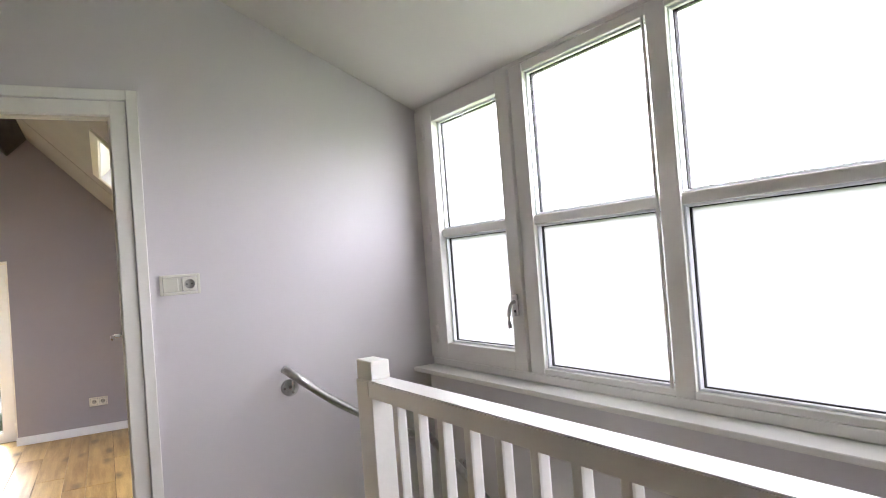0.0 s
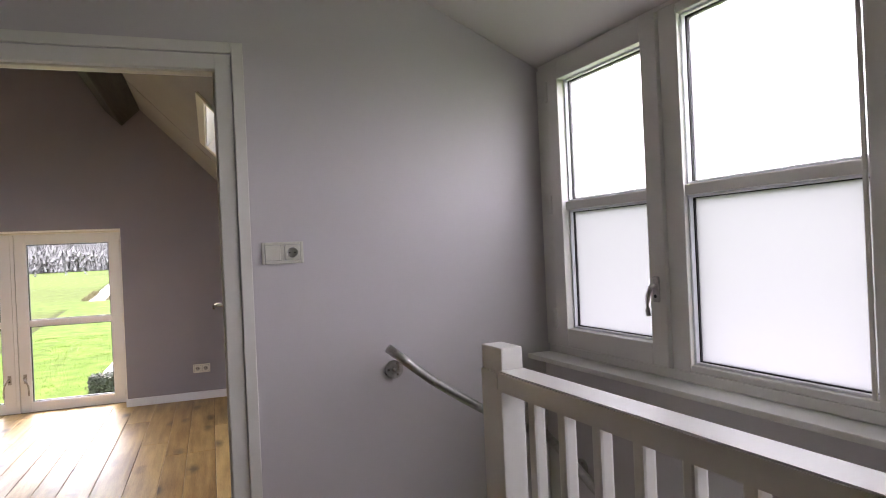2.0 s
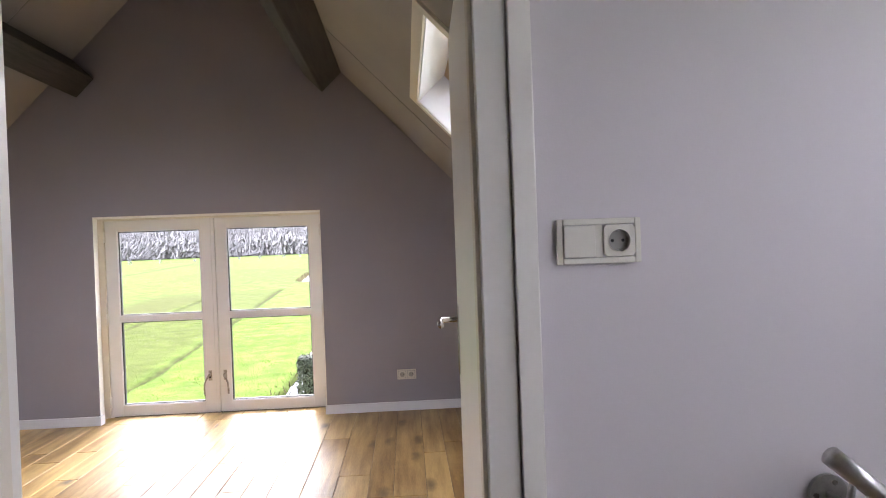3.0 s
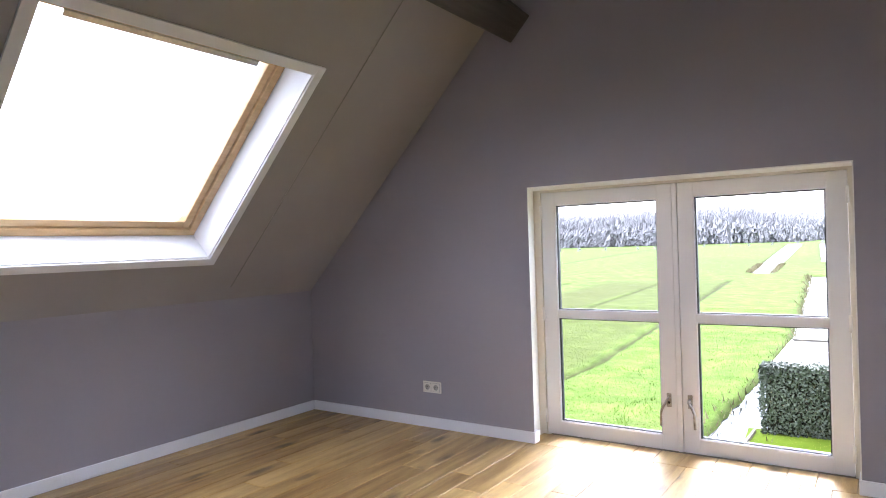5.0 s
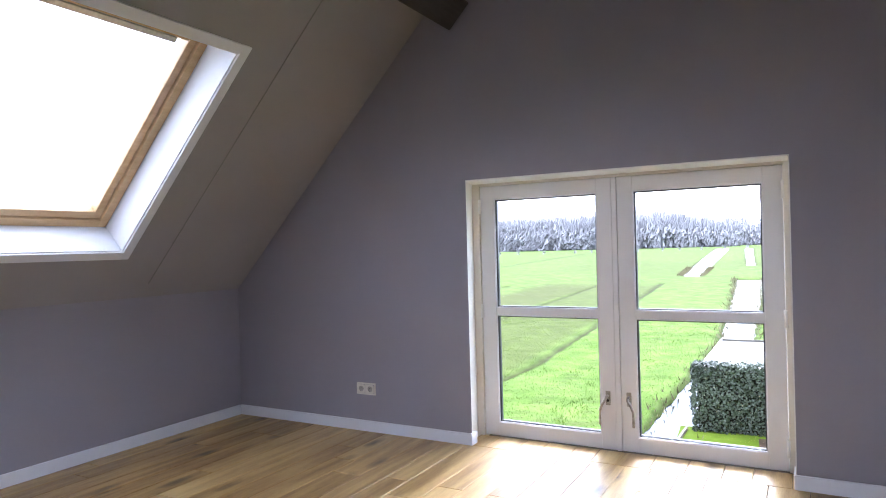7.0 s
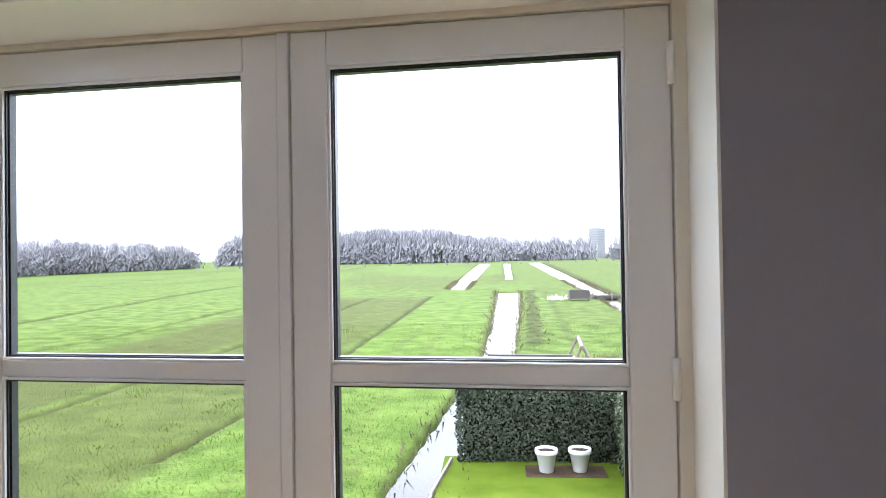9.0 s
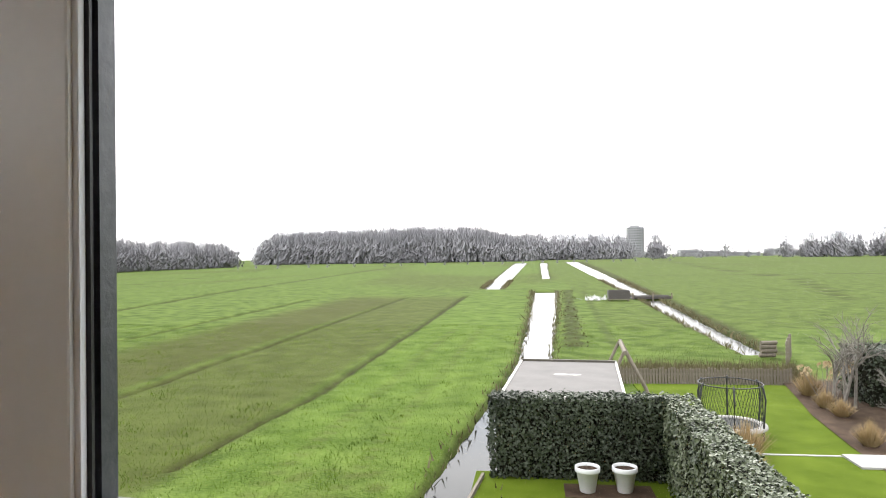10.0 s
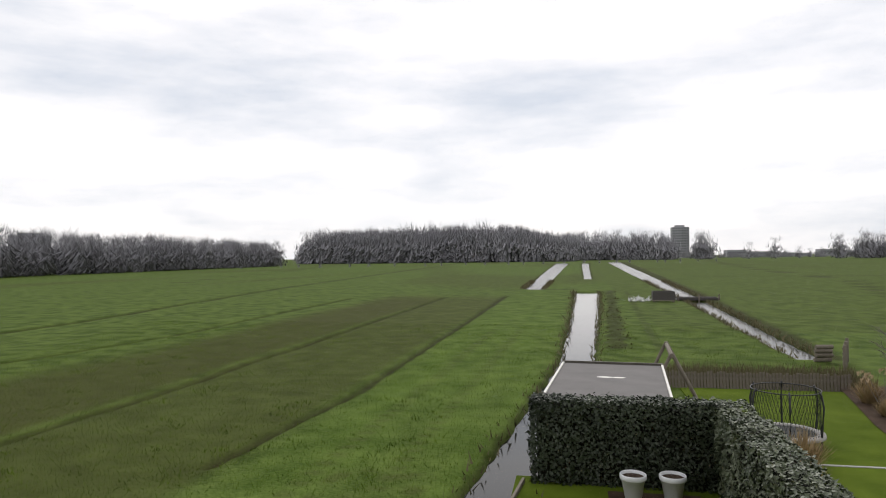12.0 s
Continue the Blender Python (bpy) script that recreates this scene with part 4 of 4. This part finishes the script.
# ---- hedges ----
def leafy(name, label, runs, count, mat, seed, size=0.05):
    """A clipped hedge from boxes: a near-black core for the shade inside, leaves over the uneven outside."""
    r = random.Random(seed)
    hedge = base(name, label, "hedge", at=(0, 0, 0))
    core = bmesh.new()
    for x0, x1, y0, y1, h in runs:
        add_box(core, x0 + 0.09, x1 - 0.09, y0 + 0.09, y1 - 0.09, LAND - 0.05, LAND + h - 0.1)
    part("dark_core", core, HEDGE_SHADE, hedge, "near-black solid core standing for the shade inside")
    verts, faces = [], []
    total = sum((x1 - x0) * h * 2 + (y1 - y0) * h * 2 + (x1 - x0) * (y1 - y0) for x0, x1, y0, y1, h in runs)
    for x0, x1, y0, y1, h in runs:
        sides = (((x1 - x0) * h, "f"), ((x1 - x0) * h, "b"), ((y1 - y0) * h, "l"), ((y1 - y0) * h, "r"), ((x1 - x0) * (y1 - y0) * 1.6, "t"))
        for area, s in sides:
            for _ in range(int(count * area / total)):
                x, y, z = r.uniform(x0, x1), r.uniform(y0, y1), LAND + h * r.random() ** 0.85
                nrm = Vector((0, 0, 1))
                if s == "f":
                    y, nrm = y0, Vector((0, -1, 0))
                elif s == "b":
                    y, nrm = y1, Vector((0, 1, 0))
                elif s == "l":
                    x, nrm = x0, Vector((-1, 0, 0))
                elif s == "r":
                    x, nrm = x1, Vector((1, 0, 0))
                else:
                    z = LAND + h
                lump = 0.07 * noise.noise((x * 1.7, y * 1.7, z * 1.7 + seed)) + 0.035 * noise.noise((x * 6, y * 6, z * 6))
                p = Vector((x, y, z)) + nrm * (lump + r.gauss(0, 0.022))
                up = (nrm + Vector((r.gauss(0, 0.55), r.gauss(0, 0.55), r.gauss(0.25, 0.55)))).normalized()
                q = up.to_track_quat("Z", "Y").to_matrix() @ Matrix.Rotation(r.uniform(0, 6.28), 3, "Z")
                w = size * r.uniform(0.6, 1.25)
                k = len(verts)
                verts += [p + q @ Vector(v) for v in ((0, -0.6 * w, 0), (0.45 * w, 0, 0.08 * w), (0, 0.7 * w, 0), (-0.45 * w, 0, 0.08 * w))]
                faces.append((k, k + 1, k + 2, k + 3))
    me = bpy.data.meshes.new("foliage")
    me.from_pydata(verts, [], faces)
    me.materials.append(mat)
    fol = new("foliage", me)
    fol.parent = hedge
    return tagged(fol, "dense small ivy leaves", kind="stuff")


leafy("ivy_hedge", "clipped ivy hedge beside the ditch, shade put in its leaf colour", [(-0.25, 3.0, 15.55, 16.05, 1.47)], 15000, IVY, 1)
leafy("side_hedge", "clipped pale-leaved ivy hedge beside the lawn, sunlight put in its colour", [(2.75, 3.32, 6.0, 16.1, 1.44)], 30000, IVY_SUNLIT, 2)
leafy("evergreen_shrub", "dark evergreen shrub in the plant bed", [(8.9, 11.5, 21.6, 23.4, 1.45), (9.6, 12.5, 19.5, 21.6, 1.2)], 9000, IVY, 3, 0.07)

# ---- planters ----
def planter(x, y):
    p = base("planter", "large white round planter with dark soil on the lawn", "planter", at=(x, y, LAND + 0.074), group="white planters")
    p.scale = (0.86, 0.86, 0.86)
    part("pot", lathe([(0.0, 0.02), (0.135, 0.0), (0.145, 0.01), (0.212, 0.385), (0.236, 0.39), (0.243, 0.4), (0.243, 0.475), (0.235, 0.485), (0.222, 0.485), (0.215, 0.475), (0.205, 0.43)], 32), POT, p, "glazed tapered pot", True)
    part("soil", lathe([(0.0, 0.435), (0.1, 0.44), (0.207, 0.43)], 24), SOIL, p, "dark potting soil")
    st = [((0.08 * math.cos(a), 0.08 * math.sin(a), 0.43), (0.1 * math.cos(a), 0.1 * math.sin(a), 0.49), 0.006, 0.002) for a in (0.3, 1.7, 3.1, 4.6)]
    for q in st:
        part("dead_stem", rods(q, sides=5), BARK, p)
    return p


planter(1.38, 15.0)
planter(1.99, 15.05)
structure("paving_mat", boxes((1.0, 2.45, 14.7, 15.35, LAND + 0.05, LAND + 0.074)), SOIL, "dark ground slab under the planters", "slab")

# ---- flat-roofed shed, swing, trampoline ----
shed = base("shed", "low flat-roofed garden shed with grey roofing and pale edge", "shed", at=(2.258, 16.6, LAND), turn=-4.6)
SW, SD, SH = 2.43, 4.42, 1.27
part("walls", boxes((-SW + 0.06, -0.06, 0.06, SD - 0.06, -0.05, SH - 0.06)), TIMBER, shed, "weathered board walls")
part("roof", boxes((-SW + 0.03, -0.03, 0.03, SD - 0.03, SH - 0.06, SH - 0.02)), BITUMEN, shed, "wet grey roofing felt")
for r in ((-SW, 0, 0, 0.05, SH - 0.13, SH + 0.01), (-SW, -SW + 0.05, 0.052, SD - 0.052, SH - 0.13, SH + 0.012), (-0.05, 0, 0.052, SD - 0.052, SH - 0.13, SH + 0.012)):
    part("roof_edge", boxes(r, bevel=0.006), ALU, shed, "pale metal roof edge")
part("roof_edge", boxes((-SW, 0, SD - 0.05, SD, SH - 0.13, SH + 0.035), bevel=0.006), DARK_EDGE, shed, "dark raised roof edge")
for x, w in ((-1.32, 0.17), (-1.02, 0.15)):
    bm = lathe([(0.0, SH - 0.017), (w * 0.6, SH - 0.017), (w, SH - 0.0195)], 14)
    bmesh.ops.transform(bm, matrix=Matrix.Translation((x, 2.55, 0)) @ Matrix.Diagonal((1, 0.5, 1, 1)), verts=bm.verts)
    part("pale_patch", bm, ALU, shed, "pale patch on the roof")
bm = bmesh.new()
for k in range(14):
    add_box(bm, -SW + 0.07 + k * 0.165, -SW + 0.22 + k * 0.165, 0.045, 0.06, 0, SH - 0.13)
part("cladding", bm, TIMBER, shed, "grey upright boards")

swing = base("swing_frame", "weathered wooden swing frame beside the shed", "swing", at=(2.85, 21.6, LAND))
part("crossbeam", rods(((0, -0.35, 1.46), (0.2, 2.2, 1.44), 0.055)), TIMBER, swing, "round timber crossbeam")
for x, y0 in ((-0.75, -0.2), (0.85, -0.2), (-0.6, 2.0), (1.0, 2.0)):
    part("leg", rods(((x, y0, -0.1), (0.02 if y0 < 0 else 0.18, y0, 1.5), 0.045)), TIMBER, swing)

tr = base("trampoline", "small round black trampoline with safety net on the lawn", "trampoline", at=(4.72, 18.75, LAND + 0.07))
R = 0.68
part("mat", lathe([(0.0, 0.22), (R - 0.1, 0.22), (R - 0.1, 0.235), (0.0, 0.235)], 32), NET, tr, "black jumping mat")
part("edge_pad", lathe([(R - 0.12, 0.236), (R - 0.11, 0.265), (R + 0.04, 0.26), (R + 0.05, 0.2), (R + 0.03, 0.19)], 32), STONE, tr, "pale grey edge pad", True)
for k in range(6):
    a = k * math.pi / 3 + 0.35
    c, s = math.cos(a), math.sin(a)
    pole = part("pole", tube([(R * c, R * s, -0.02), (R * c * 1.02, R * s * 1.02, 0.3), (R * c * 1.08, R * s * 1.08, 0.85), (R * c * 1.02, R * s * 1.02, 1.08), (R * c * 0.95, R * s * 0.95, 1.16)], 0.02, 8), BLACK, tr, "black padded net pole", True)
ringpts = [(R * 0.96 * math.cos(k * math.pi / 16), R * 0.96 * math.sin(k * math.pi / 16), 1.12) for k in range(33)]
part("top_ring", tube(ringpts, 0.012, 6), BLACK, tr, "black net hoop")
nb = bmesh.new()
for k in range(56):
    a = k * 2 * math.pi / 56
    for da in (-0.35, 0.35):
        add_rod(nb, (R * 0.95 * math.cos(a), R * 0.95 * math.sin(a), 0.25), (R * 0.95 * math.cos(a + da), R * 0.95 * math.sin(a + da), 1.12), 0.0032, sides=3, caps=False)
part("net", nb, NET, tr, "fine black net")["kind"] = "stuff"


# ---- plants in the bed ----
def tuft(x, y, h, w, n, seed):
    r = random.Random(seed)
    rows = []
    for _ in range(n):
        a, t = r.uniform(0, 6.283), r.random() ** 0.6
        root = Vector((0.25 * w * t * math.cos(a), 0.25 * w * t * math.sin(a), 0))
        tip = Vector((w * t * math.cos(a), w * t * math.sin(a), h * (1.15 - 0.6 * t) * r.uniform(0.8, 1.1)))
        rows.append((root, tip, Vector((-math.sin(a), math.cos(a), 0)) * 0.012))
    th = base("ornamental_grass", "dry straw-coloured ornamental grass clump", "grass clump", at=(x, y, LAND + 0.06), group="ornamental grasses")
    scatter_mesh("blades", STRAW, "", "", rows, parent=th)["kind"] = "stuff"


for k, (x, y, h, w) in enumerate(((7.95, 23.0, 0.75, 0.55), (7.75, 21.5, 0.5, 0.4), (7.75, 20.6, 0.45, 0.4), (7.2, 18.1, 0.55, 0.4), (4.55, 17.15, 0.75, 0.6), (4.25, 16.2, 0.55, 0.45), (9.0, 18.8, 0.5, 0.4))):
    tuft(x, y, h, w, 420, 20 + k)


def bare_tree(name, label, x, y, h, seed, stems=1, mat=BARK, spread=0.35):
    r = random.Random(seed)
    th = base(name, label, "tree" if h > 2 else "shrub", at=(x, y, LAND + 0.05))
    limbs, twigs = bmesh.new(), bmesh.new()

    def grow(p, d, length, rad, depth):
        q = p + d * length
        add_rod(limbs if depth < 2 else twigs, p, q, rad, rad * 0.65, sides=6 if depth < 2 else 4, caps=False)
        if depth >= 4:
            return
        for _ in range(3 if depth else 4):
            nd = (d + Vector((r.gauss(0, 0.55), r.gauss(0, 0.55), r.gauss(0.1, 0.3)))).normalized()
            grow(p.lerp(q, r.uniform(0.45, 1.0)), nd, length * r.uniform(0.5, 0.75), rad * 0.55, depth + 1)
    for k in range(stems):
        grow(Vector((r.gauss(0, 0.12 * (stems > 1)), r.gauss(0, 0.12 * (stems > 1)), 0)), Vector((r.gauss(0, spread * 0.4), r.gauss(0, spread * 0.4), 1)).normalized(), h * 0.45, h * 0.016, 0)
    part("trunk", limbs, mat, th, "grey bare trunk and limbs")
    part("twigs", twigs, mat, th, "fine bare twigs")["kind"] = "stuff"
    return th


bare_tree("bare_tree", "bare multi-stemmed young tree in the plant bed", 8.3, 21.6, 2.7, 5, 4)
bare_tree("bare_tree", "bare young tree in the plant bed", 8.9, 20.4, 1.9, 6, 2)
bare_tree("bare_shrub", "low leafless shrub in the plant bed", 8.4, 19.4, 0.8, 7, 5)


def hydrangea(x, y, h, seed):
    r = random.Random(seed)
    th = base("hydrangea", "faded brown hydrangea bush in the plant bed", "shrub", at=(x, y, LAND + 0.06), group="hydrangeas")
    stems = bmesh.new()
    for k in range(16):
        a, t = r.uniform(0, 6.28), r.uniform(0.1, 0.6)
        top = Vector((t * math.cos(a), t * math.sin(a), h * r.uniform(0.55, 1.0)))
        add_rod(stems, (top.x * 0.3, top.y * 0.3, 0), top, 0.008, 0.005, sides=5, caps=False)
        rows = []
        for _ in range(40):
            d = Vector((r.gauss(0, 1), r.gauss(0, 1), r.gauss(0.3, 0.7))).normalized() * 0.1
            w = d.orthogonal().normalized() * 0.028
            rows.append((top + d * 0.75, top + d * 1.15 + Vector((0, 0, 0.015)), w))
        scatter_mesh("flower_head", BLOOM, "", "", rows, parent=th)["kind"] = "stuff"
    part("stems", stems, BARK, th)


hydrangea(8.15, 22.3, 1.05, 31)
hydrangea(9.3, 18.9, 0.9, 32)
hydrangea(9.9, 18.2, 0.8, 33)

# woven fence and reeds behind the lawn, gate at the ditch
fence = base("low_fence", "low weathered paling fence behind the lawn", "fence", at=(2.6, 24.7, LAND))
part("rail", boxes((0, 5.6, 0.02, 0.05, 0.28, 0.34)), TIMBER, fence)
pale = boxes((0, 0.07, 0, 0.018, -0.05, 0.5), bevel=0.004)
first = part("paling", pale, TIMBER, fence)
for k in range(1, 62):
    ob = new("paling", first.data)
    ob.parent = fence
    ob.location = (0.09 * k, rng.uniform(-0.01, 0.01), rng.uniform(-0.05, 0.03))
bl = []
for k in range(5200):
    x, y = rng.uniform(2.4, 9.0), rng.uniform(24.9, 27.2)
    bl.append((Vector((x, y, LAND)), Vector((x + rng.gauss(0, 0.1), y + rng.gauss(0, 0.1), LAND + rng.uniform(0.2, 0.55))), Vector((rng.uniform(-1, 1), rng.uniform(-1, 1), 0)) * 0.02))
scatter_mesh("reeds", REED, "dull brown reeds along the garden edge", "reeds", bl)
gate = base("field_gate", "rusty slatted field gate at the end of a ditch", "gate", at=(9.45, 28.6, LAND), turn=68)
for x in (0, 1.1, 2.2):
    part("post", boxes((x - 0.05, x + 0.05, -0.05, 0.05, -0.1, 0.85), bevel=0.008), TIMBER, gate)
for z in (0.15, 0.32, 0.49, 0.66):
    part("slat", boxes((0.052, 2.148, 0.052, 0.075, z, z + 0.09), bevel=0.004), TIMBER, gate)
bales = base("log_stack", "small stack of weathered logs at the ditch end", "logs", at=(9.35, 30.3, LAND))
for k, (x, z) in enumerate(((0, 0.08), (0.05, 0.24), (0.02, 0.40), (0.06, 0.55))):
    part("log", rods(((x - 0.3, 0, z), (x + 0.3, 0.1, z), 0.078)), TIMBER, bales)
crate = base("trough", "dark open timber feed trough in the field", "trough", at=(7.9, 62.5, LAND))
part("bottom", boxes((-0.9, 0.9, -0.5, 0.5, 0.1, 0.16)), TIMBER, crate)
for r in ((-0.9, 0.9, -0.5, -0.44, 0.16, 0.9), (-0.9, 0.9, 0.44, 0.5, 0.16, 0.9), (-0.9, -0.84, -0.44, 0.44, 0.16, 0.9), (0.84, 0.9, -0.44, 0.44, 0.16, 0.9)):
    part("side_board", boxes(r, bevel=0.01), BEAM, crate)
for x, y in ((-0.8, -0.4), (0.8, -0.4), (-0.8, 0.4), (0.8, 0.4)):
    part("leg", boxes((x - 0.05, x + 0.05, y - 0.05, y + 0.05, -0.05, 0.1)), TIMBER, crate)
bridge = base("ditch_bridge", "small dark timber bridge over the ditch", "bridge", at=(10.8, 64.5, LAND))
part("deck", boxes((-1.6, 1.9, -0.75, 0.75, 0.02, 0.12), bevel=0.01), BEAM, bridge)
for y in (-0.72, 0.72):
    part("kerb", boxes((-1.6, 1.9, y - 0.06, y + 0.06, 0.12, 0.26), bevel=0.01), BEAM, bridge)
for x in (-1.5, 0.2, 1.8):
    part("post", boxes((x - 0.06, x + 0.06, -0.85, -0.79, -0.3, 0.55)), TIMBER, bridge)
r = random.Random(8)
rows = []
for k in range(60):
    p = Vector((6.0 + r.gauss(0, 0.45), 63.5 + r.gauss(0, 0.7), LAND + 0.02))
    rows.append((p, p + Vector((r.gauss(0, 0.25), r.gauss(0, 0.25), r.uniform(0.05, 0.5))), Vector((r.uniform(-1, 1), r.uniform(-1, 1), 0)) * 0.16))
scatter_mesh("plastic_sheeting", PALE_JUNK, "crumpled white plastic sheeting in the field", "rubbish", rows)


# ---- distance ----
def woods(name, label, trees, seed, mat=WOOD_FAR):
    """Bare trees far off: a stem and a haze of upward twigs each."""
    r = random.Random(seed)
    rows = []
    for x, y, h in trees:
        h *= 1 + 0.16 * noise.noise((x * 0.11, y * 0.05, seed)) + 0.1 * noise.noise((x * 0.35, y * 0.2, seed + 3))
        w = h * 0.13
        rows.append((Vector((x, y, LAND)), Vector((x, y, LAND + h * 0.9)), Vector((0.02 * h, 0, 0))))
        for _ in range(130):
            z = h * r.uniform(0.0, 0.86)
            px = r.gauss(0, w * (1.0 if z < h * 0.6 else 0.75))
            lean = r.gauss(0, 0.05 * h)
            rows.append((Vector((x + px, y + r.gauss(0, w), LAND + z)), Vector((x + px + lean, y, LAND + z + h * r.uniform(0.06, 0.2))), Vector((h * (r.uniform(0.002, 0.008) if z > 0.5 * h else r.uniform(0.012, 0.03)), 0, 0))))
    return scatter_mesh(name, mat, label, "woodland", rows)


r = random.Random(12)
row = []
for k in range(430):  # a wood running away from the viewer
    t = r.random()
    row.append((-138 - 19 * t + r.uniform(-22, 3), 120 + 215 * t, (13.2 + 0.9 * t) * r.uniform(0.78, 1.06)))
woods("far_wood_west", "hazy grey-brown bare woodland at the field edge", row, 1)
row = []
for k in range(760):
    t = r.random()
    bump = 1 + 0.13 * math.exp(-((t - 0.62) / 0.22) ** 2)
    row.append((-193 + 193 * t, 438 + 30 * t + r.uniform(0, 55), 25.5 * bump * r.uniform(0.74, 1.05) * smooth(-0.04, 0.03, t) * (1 - 0.22 * smooth(0.75, 1, t))))
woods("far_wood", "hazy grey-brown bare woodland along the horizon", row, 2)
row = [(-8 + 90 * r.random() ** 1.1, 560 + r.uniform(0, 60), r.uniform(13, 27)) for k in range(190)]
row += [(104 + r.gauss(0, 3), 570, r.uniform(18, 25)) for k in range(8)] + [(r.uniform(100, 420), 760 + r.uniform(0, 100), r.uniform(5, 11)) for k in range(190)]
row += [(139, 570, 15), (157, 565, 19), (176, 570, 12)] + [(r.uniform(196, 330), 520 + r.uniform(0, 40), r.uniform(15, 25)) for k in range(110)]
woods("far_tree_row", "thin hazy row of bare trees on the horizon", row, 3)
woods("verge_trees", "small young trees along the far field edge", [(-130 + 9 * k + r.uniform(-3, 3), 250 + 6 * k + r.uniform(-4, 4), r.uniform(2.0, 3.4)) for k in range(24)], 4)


def tower(name, label, x, y, w, d, h, floors, bays, turn=0):
    t = base(name, label, "apartment building", at=(x, y, LAND), turn=turn)
    part("wall", boxes((-w / 2, w / 2, 0, d, 0, h)), CONCRETE, t, "pale grey concrete")
    part("roof_house", boxes((-w * 0.3, w * 0.25, d * 0.2, d * 0.7, h, h + 2.6)), CONCRETE, t)
    fh = h / floors
    pane = None
    for f in range(floors):
        for b in range(bays):
            if pane is None:
                pane = part("window", boxes((0, w / bays * 0.72, -0.25, -0.01, 0, fh * 0.5)), WINDOW_FAR, t)
                ob = pane
            else:
                ob = new("window", pane.data)
                ob.parent = t
            ob.location = (-w / 2 + w / bays * (b + 0.14), 0, fh * (f + 0.28))
        part("balcony", boxes((-w / 2 + w * 0.55, w / 2, -1.4, -0.3, fh * f + 0.02, fh * f + fh * 0.3)), CONCRETE, t)
    return t


tower("apartment_tower", "hazy grey apartment tower far beyond the trees", 137, 900, 21, 16, 40, 12, 6)
tower("apartment_block", "hazy grey apartment block behind the woodland", -470, 500, 32, 18, 27, 9, 7, 40)
town = base("distant_houses", "low pale row of distant town buildings on the horizon", "buildings")
for k in range(16):
    x, w, h = 210 + 30 * k, r.uniform(14, 34), r.uniform(5, 11)
    house = part("house", boxes((x, x + w, 980, 1000, LAND, LAND + h)), CONCRETE, town)
    part("window_band", boxes((x + 1, x + w - 1, 979.6, 979.9, LAND + h * 0.5, LAND + h * 0.72)), WINDOW_FAR, house)

TURN = Matrix.Translation((0.43, 4.1, 0)) @ Matrix.Rotation(radians(4.8), 4, "Z") @ Matrix.Translation((-0.43, -4.1, 0))
for ob in scene.objects:
    if ob not in INDOORS and ob.parent is None:
        ob.matrix_basis = TURN @ ob.matrix_basis

# ---- floor planks ----
r = random.Random(3)
mesh_cache = {}


def plank(parent, x0, x1, y0, y1):
    w, ln = round(x1 - x0 - 0.002, 3), round(y1 - y0 - 0.002, 3)
    key = (w, ln)
    if key not in mesh_cache:
        bm = bmesh.new()
        vs = []
        c = 0.0025
        for z, i in ((-0.014, 0), (-c, 0), (0.0, c)):
            vs.append([bm.verts.new(p) for p in ((i, i, z), (w - i, i, z), (w - i, ln - i, z), (i, ln - i, z))])
        for a, b in zip(vs, vs[1:]):
            for k in range(4):
                bm.faces.new((a[k], a[(k + 1) % 4], b[(k + 1) % 4], b[k]))
        bm.faces.new(vs[-1])
        me = bpy.data.meshes.new("plank")
        bm.to_mesh(me)
        bm.free()
        me.materials.append(OAK)
        mesh_cache[key] = me
    ob = new("plank", mesh_cache[key])
    ob.parent = parent
    ob.location = (x0 + 0.001, y0 + 0.001, 0)


def lay(parent, xa, xb, ya, yb):
    x = xa
    while x < xb - 0.02:
        w = min(r.choice((0.14, 0.14, 0.18)), xb - x)
        y = ya + r.choice((0.6, 0.95, 1.3, 1.65))
        start = ya
        while True:
            end = min(y, yb)
            if yb - end < 0.25:
                end = yb
            plank(parent, x, x + w, start, end)
            if end >= yb:
                break
            start, y = end, end + r.choice((1.7, 1.9, 2.1))
        x += w


lay(floor_room, -EAVE, 2.79, 0.0, G)
lay(floor_room, OL - 0.05, OR - 0.002, G, YF - 0.011)
lay(floor_landing, -1.1, 2.23, -4.58, -0.002)
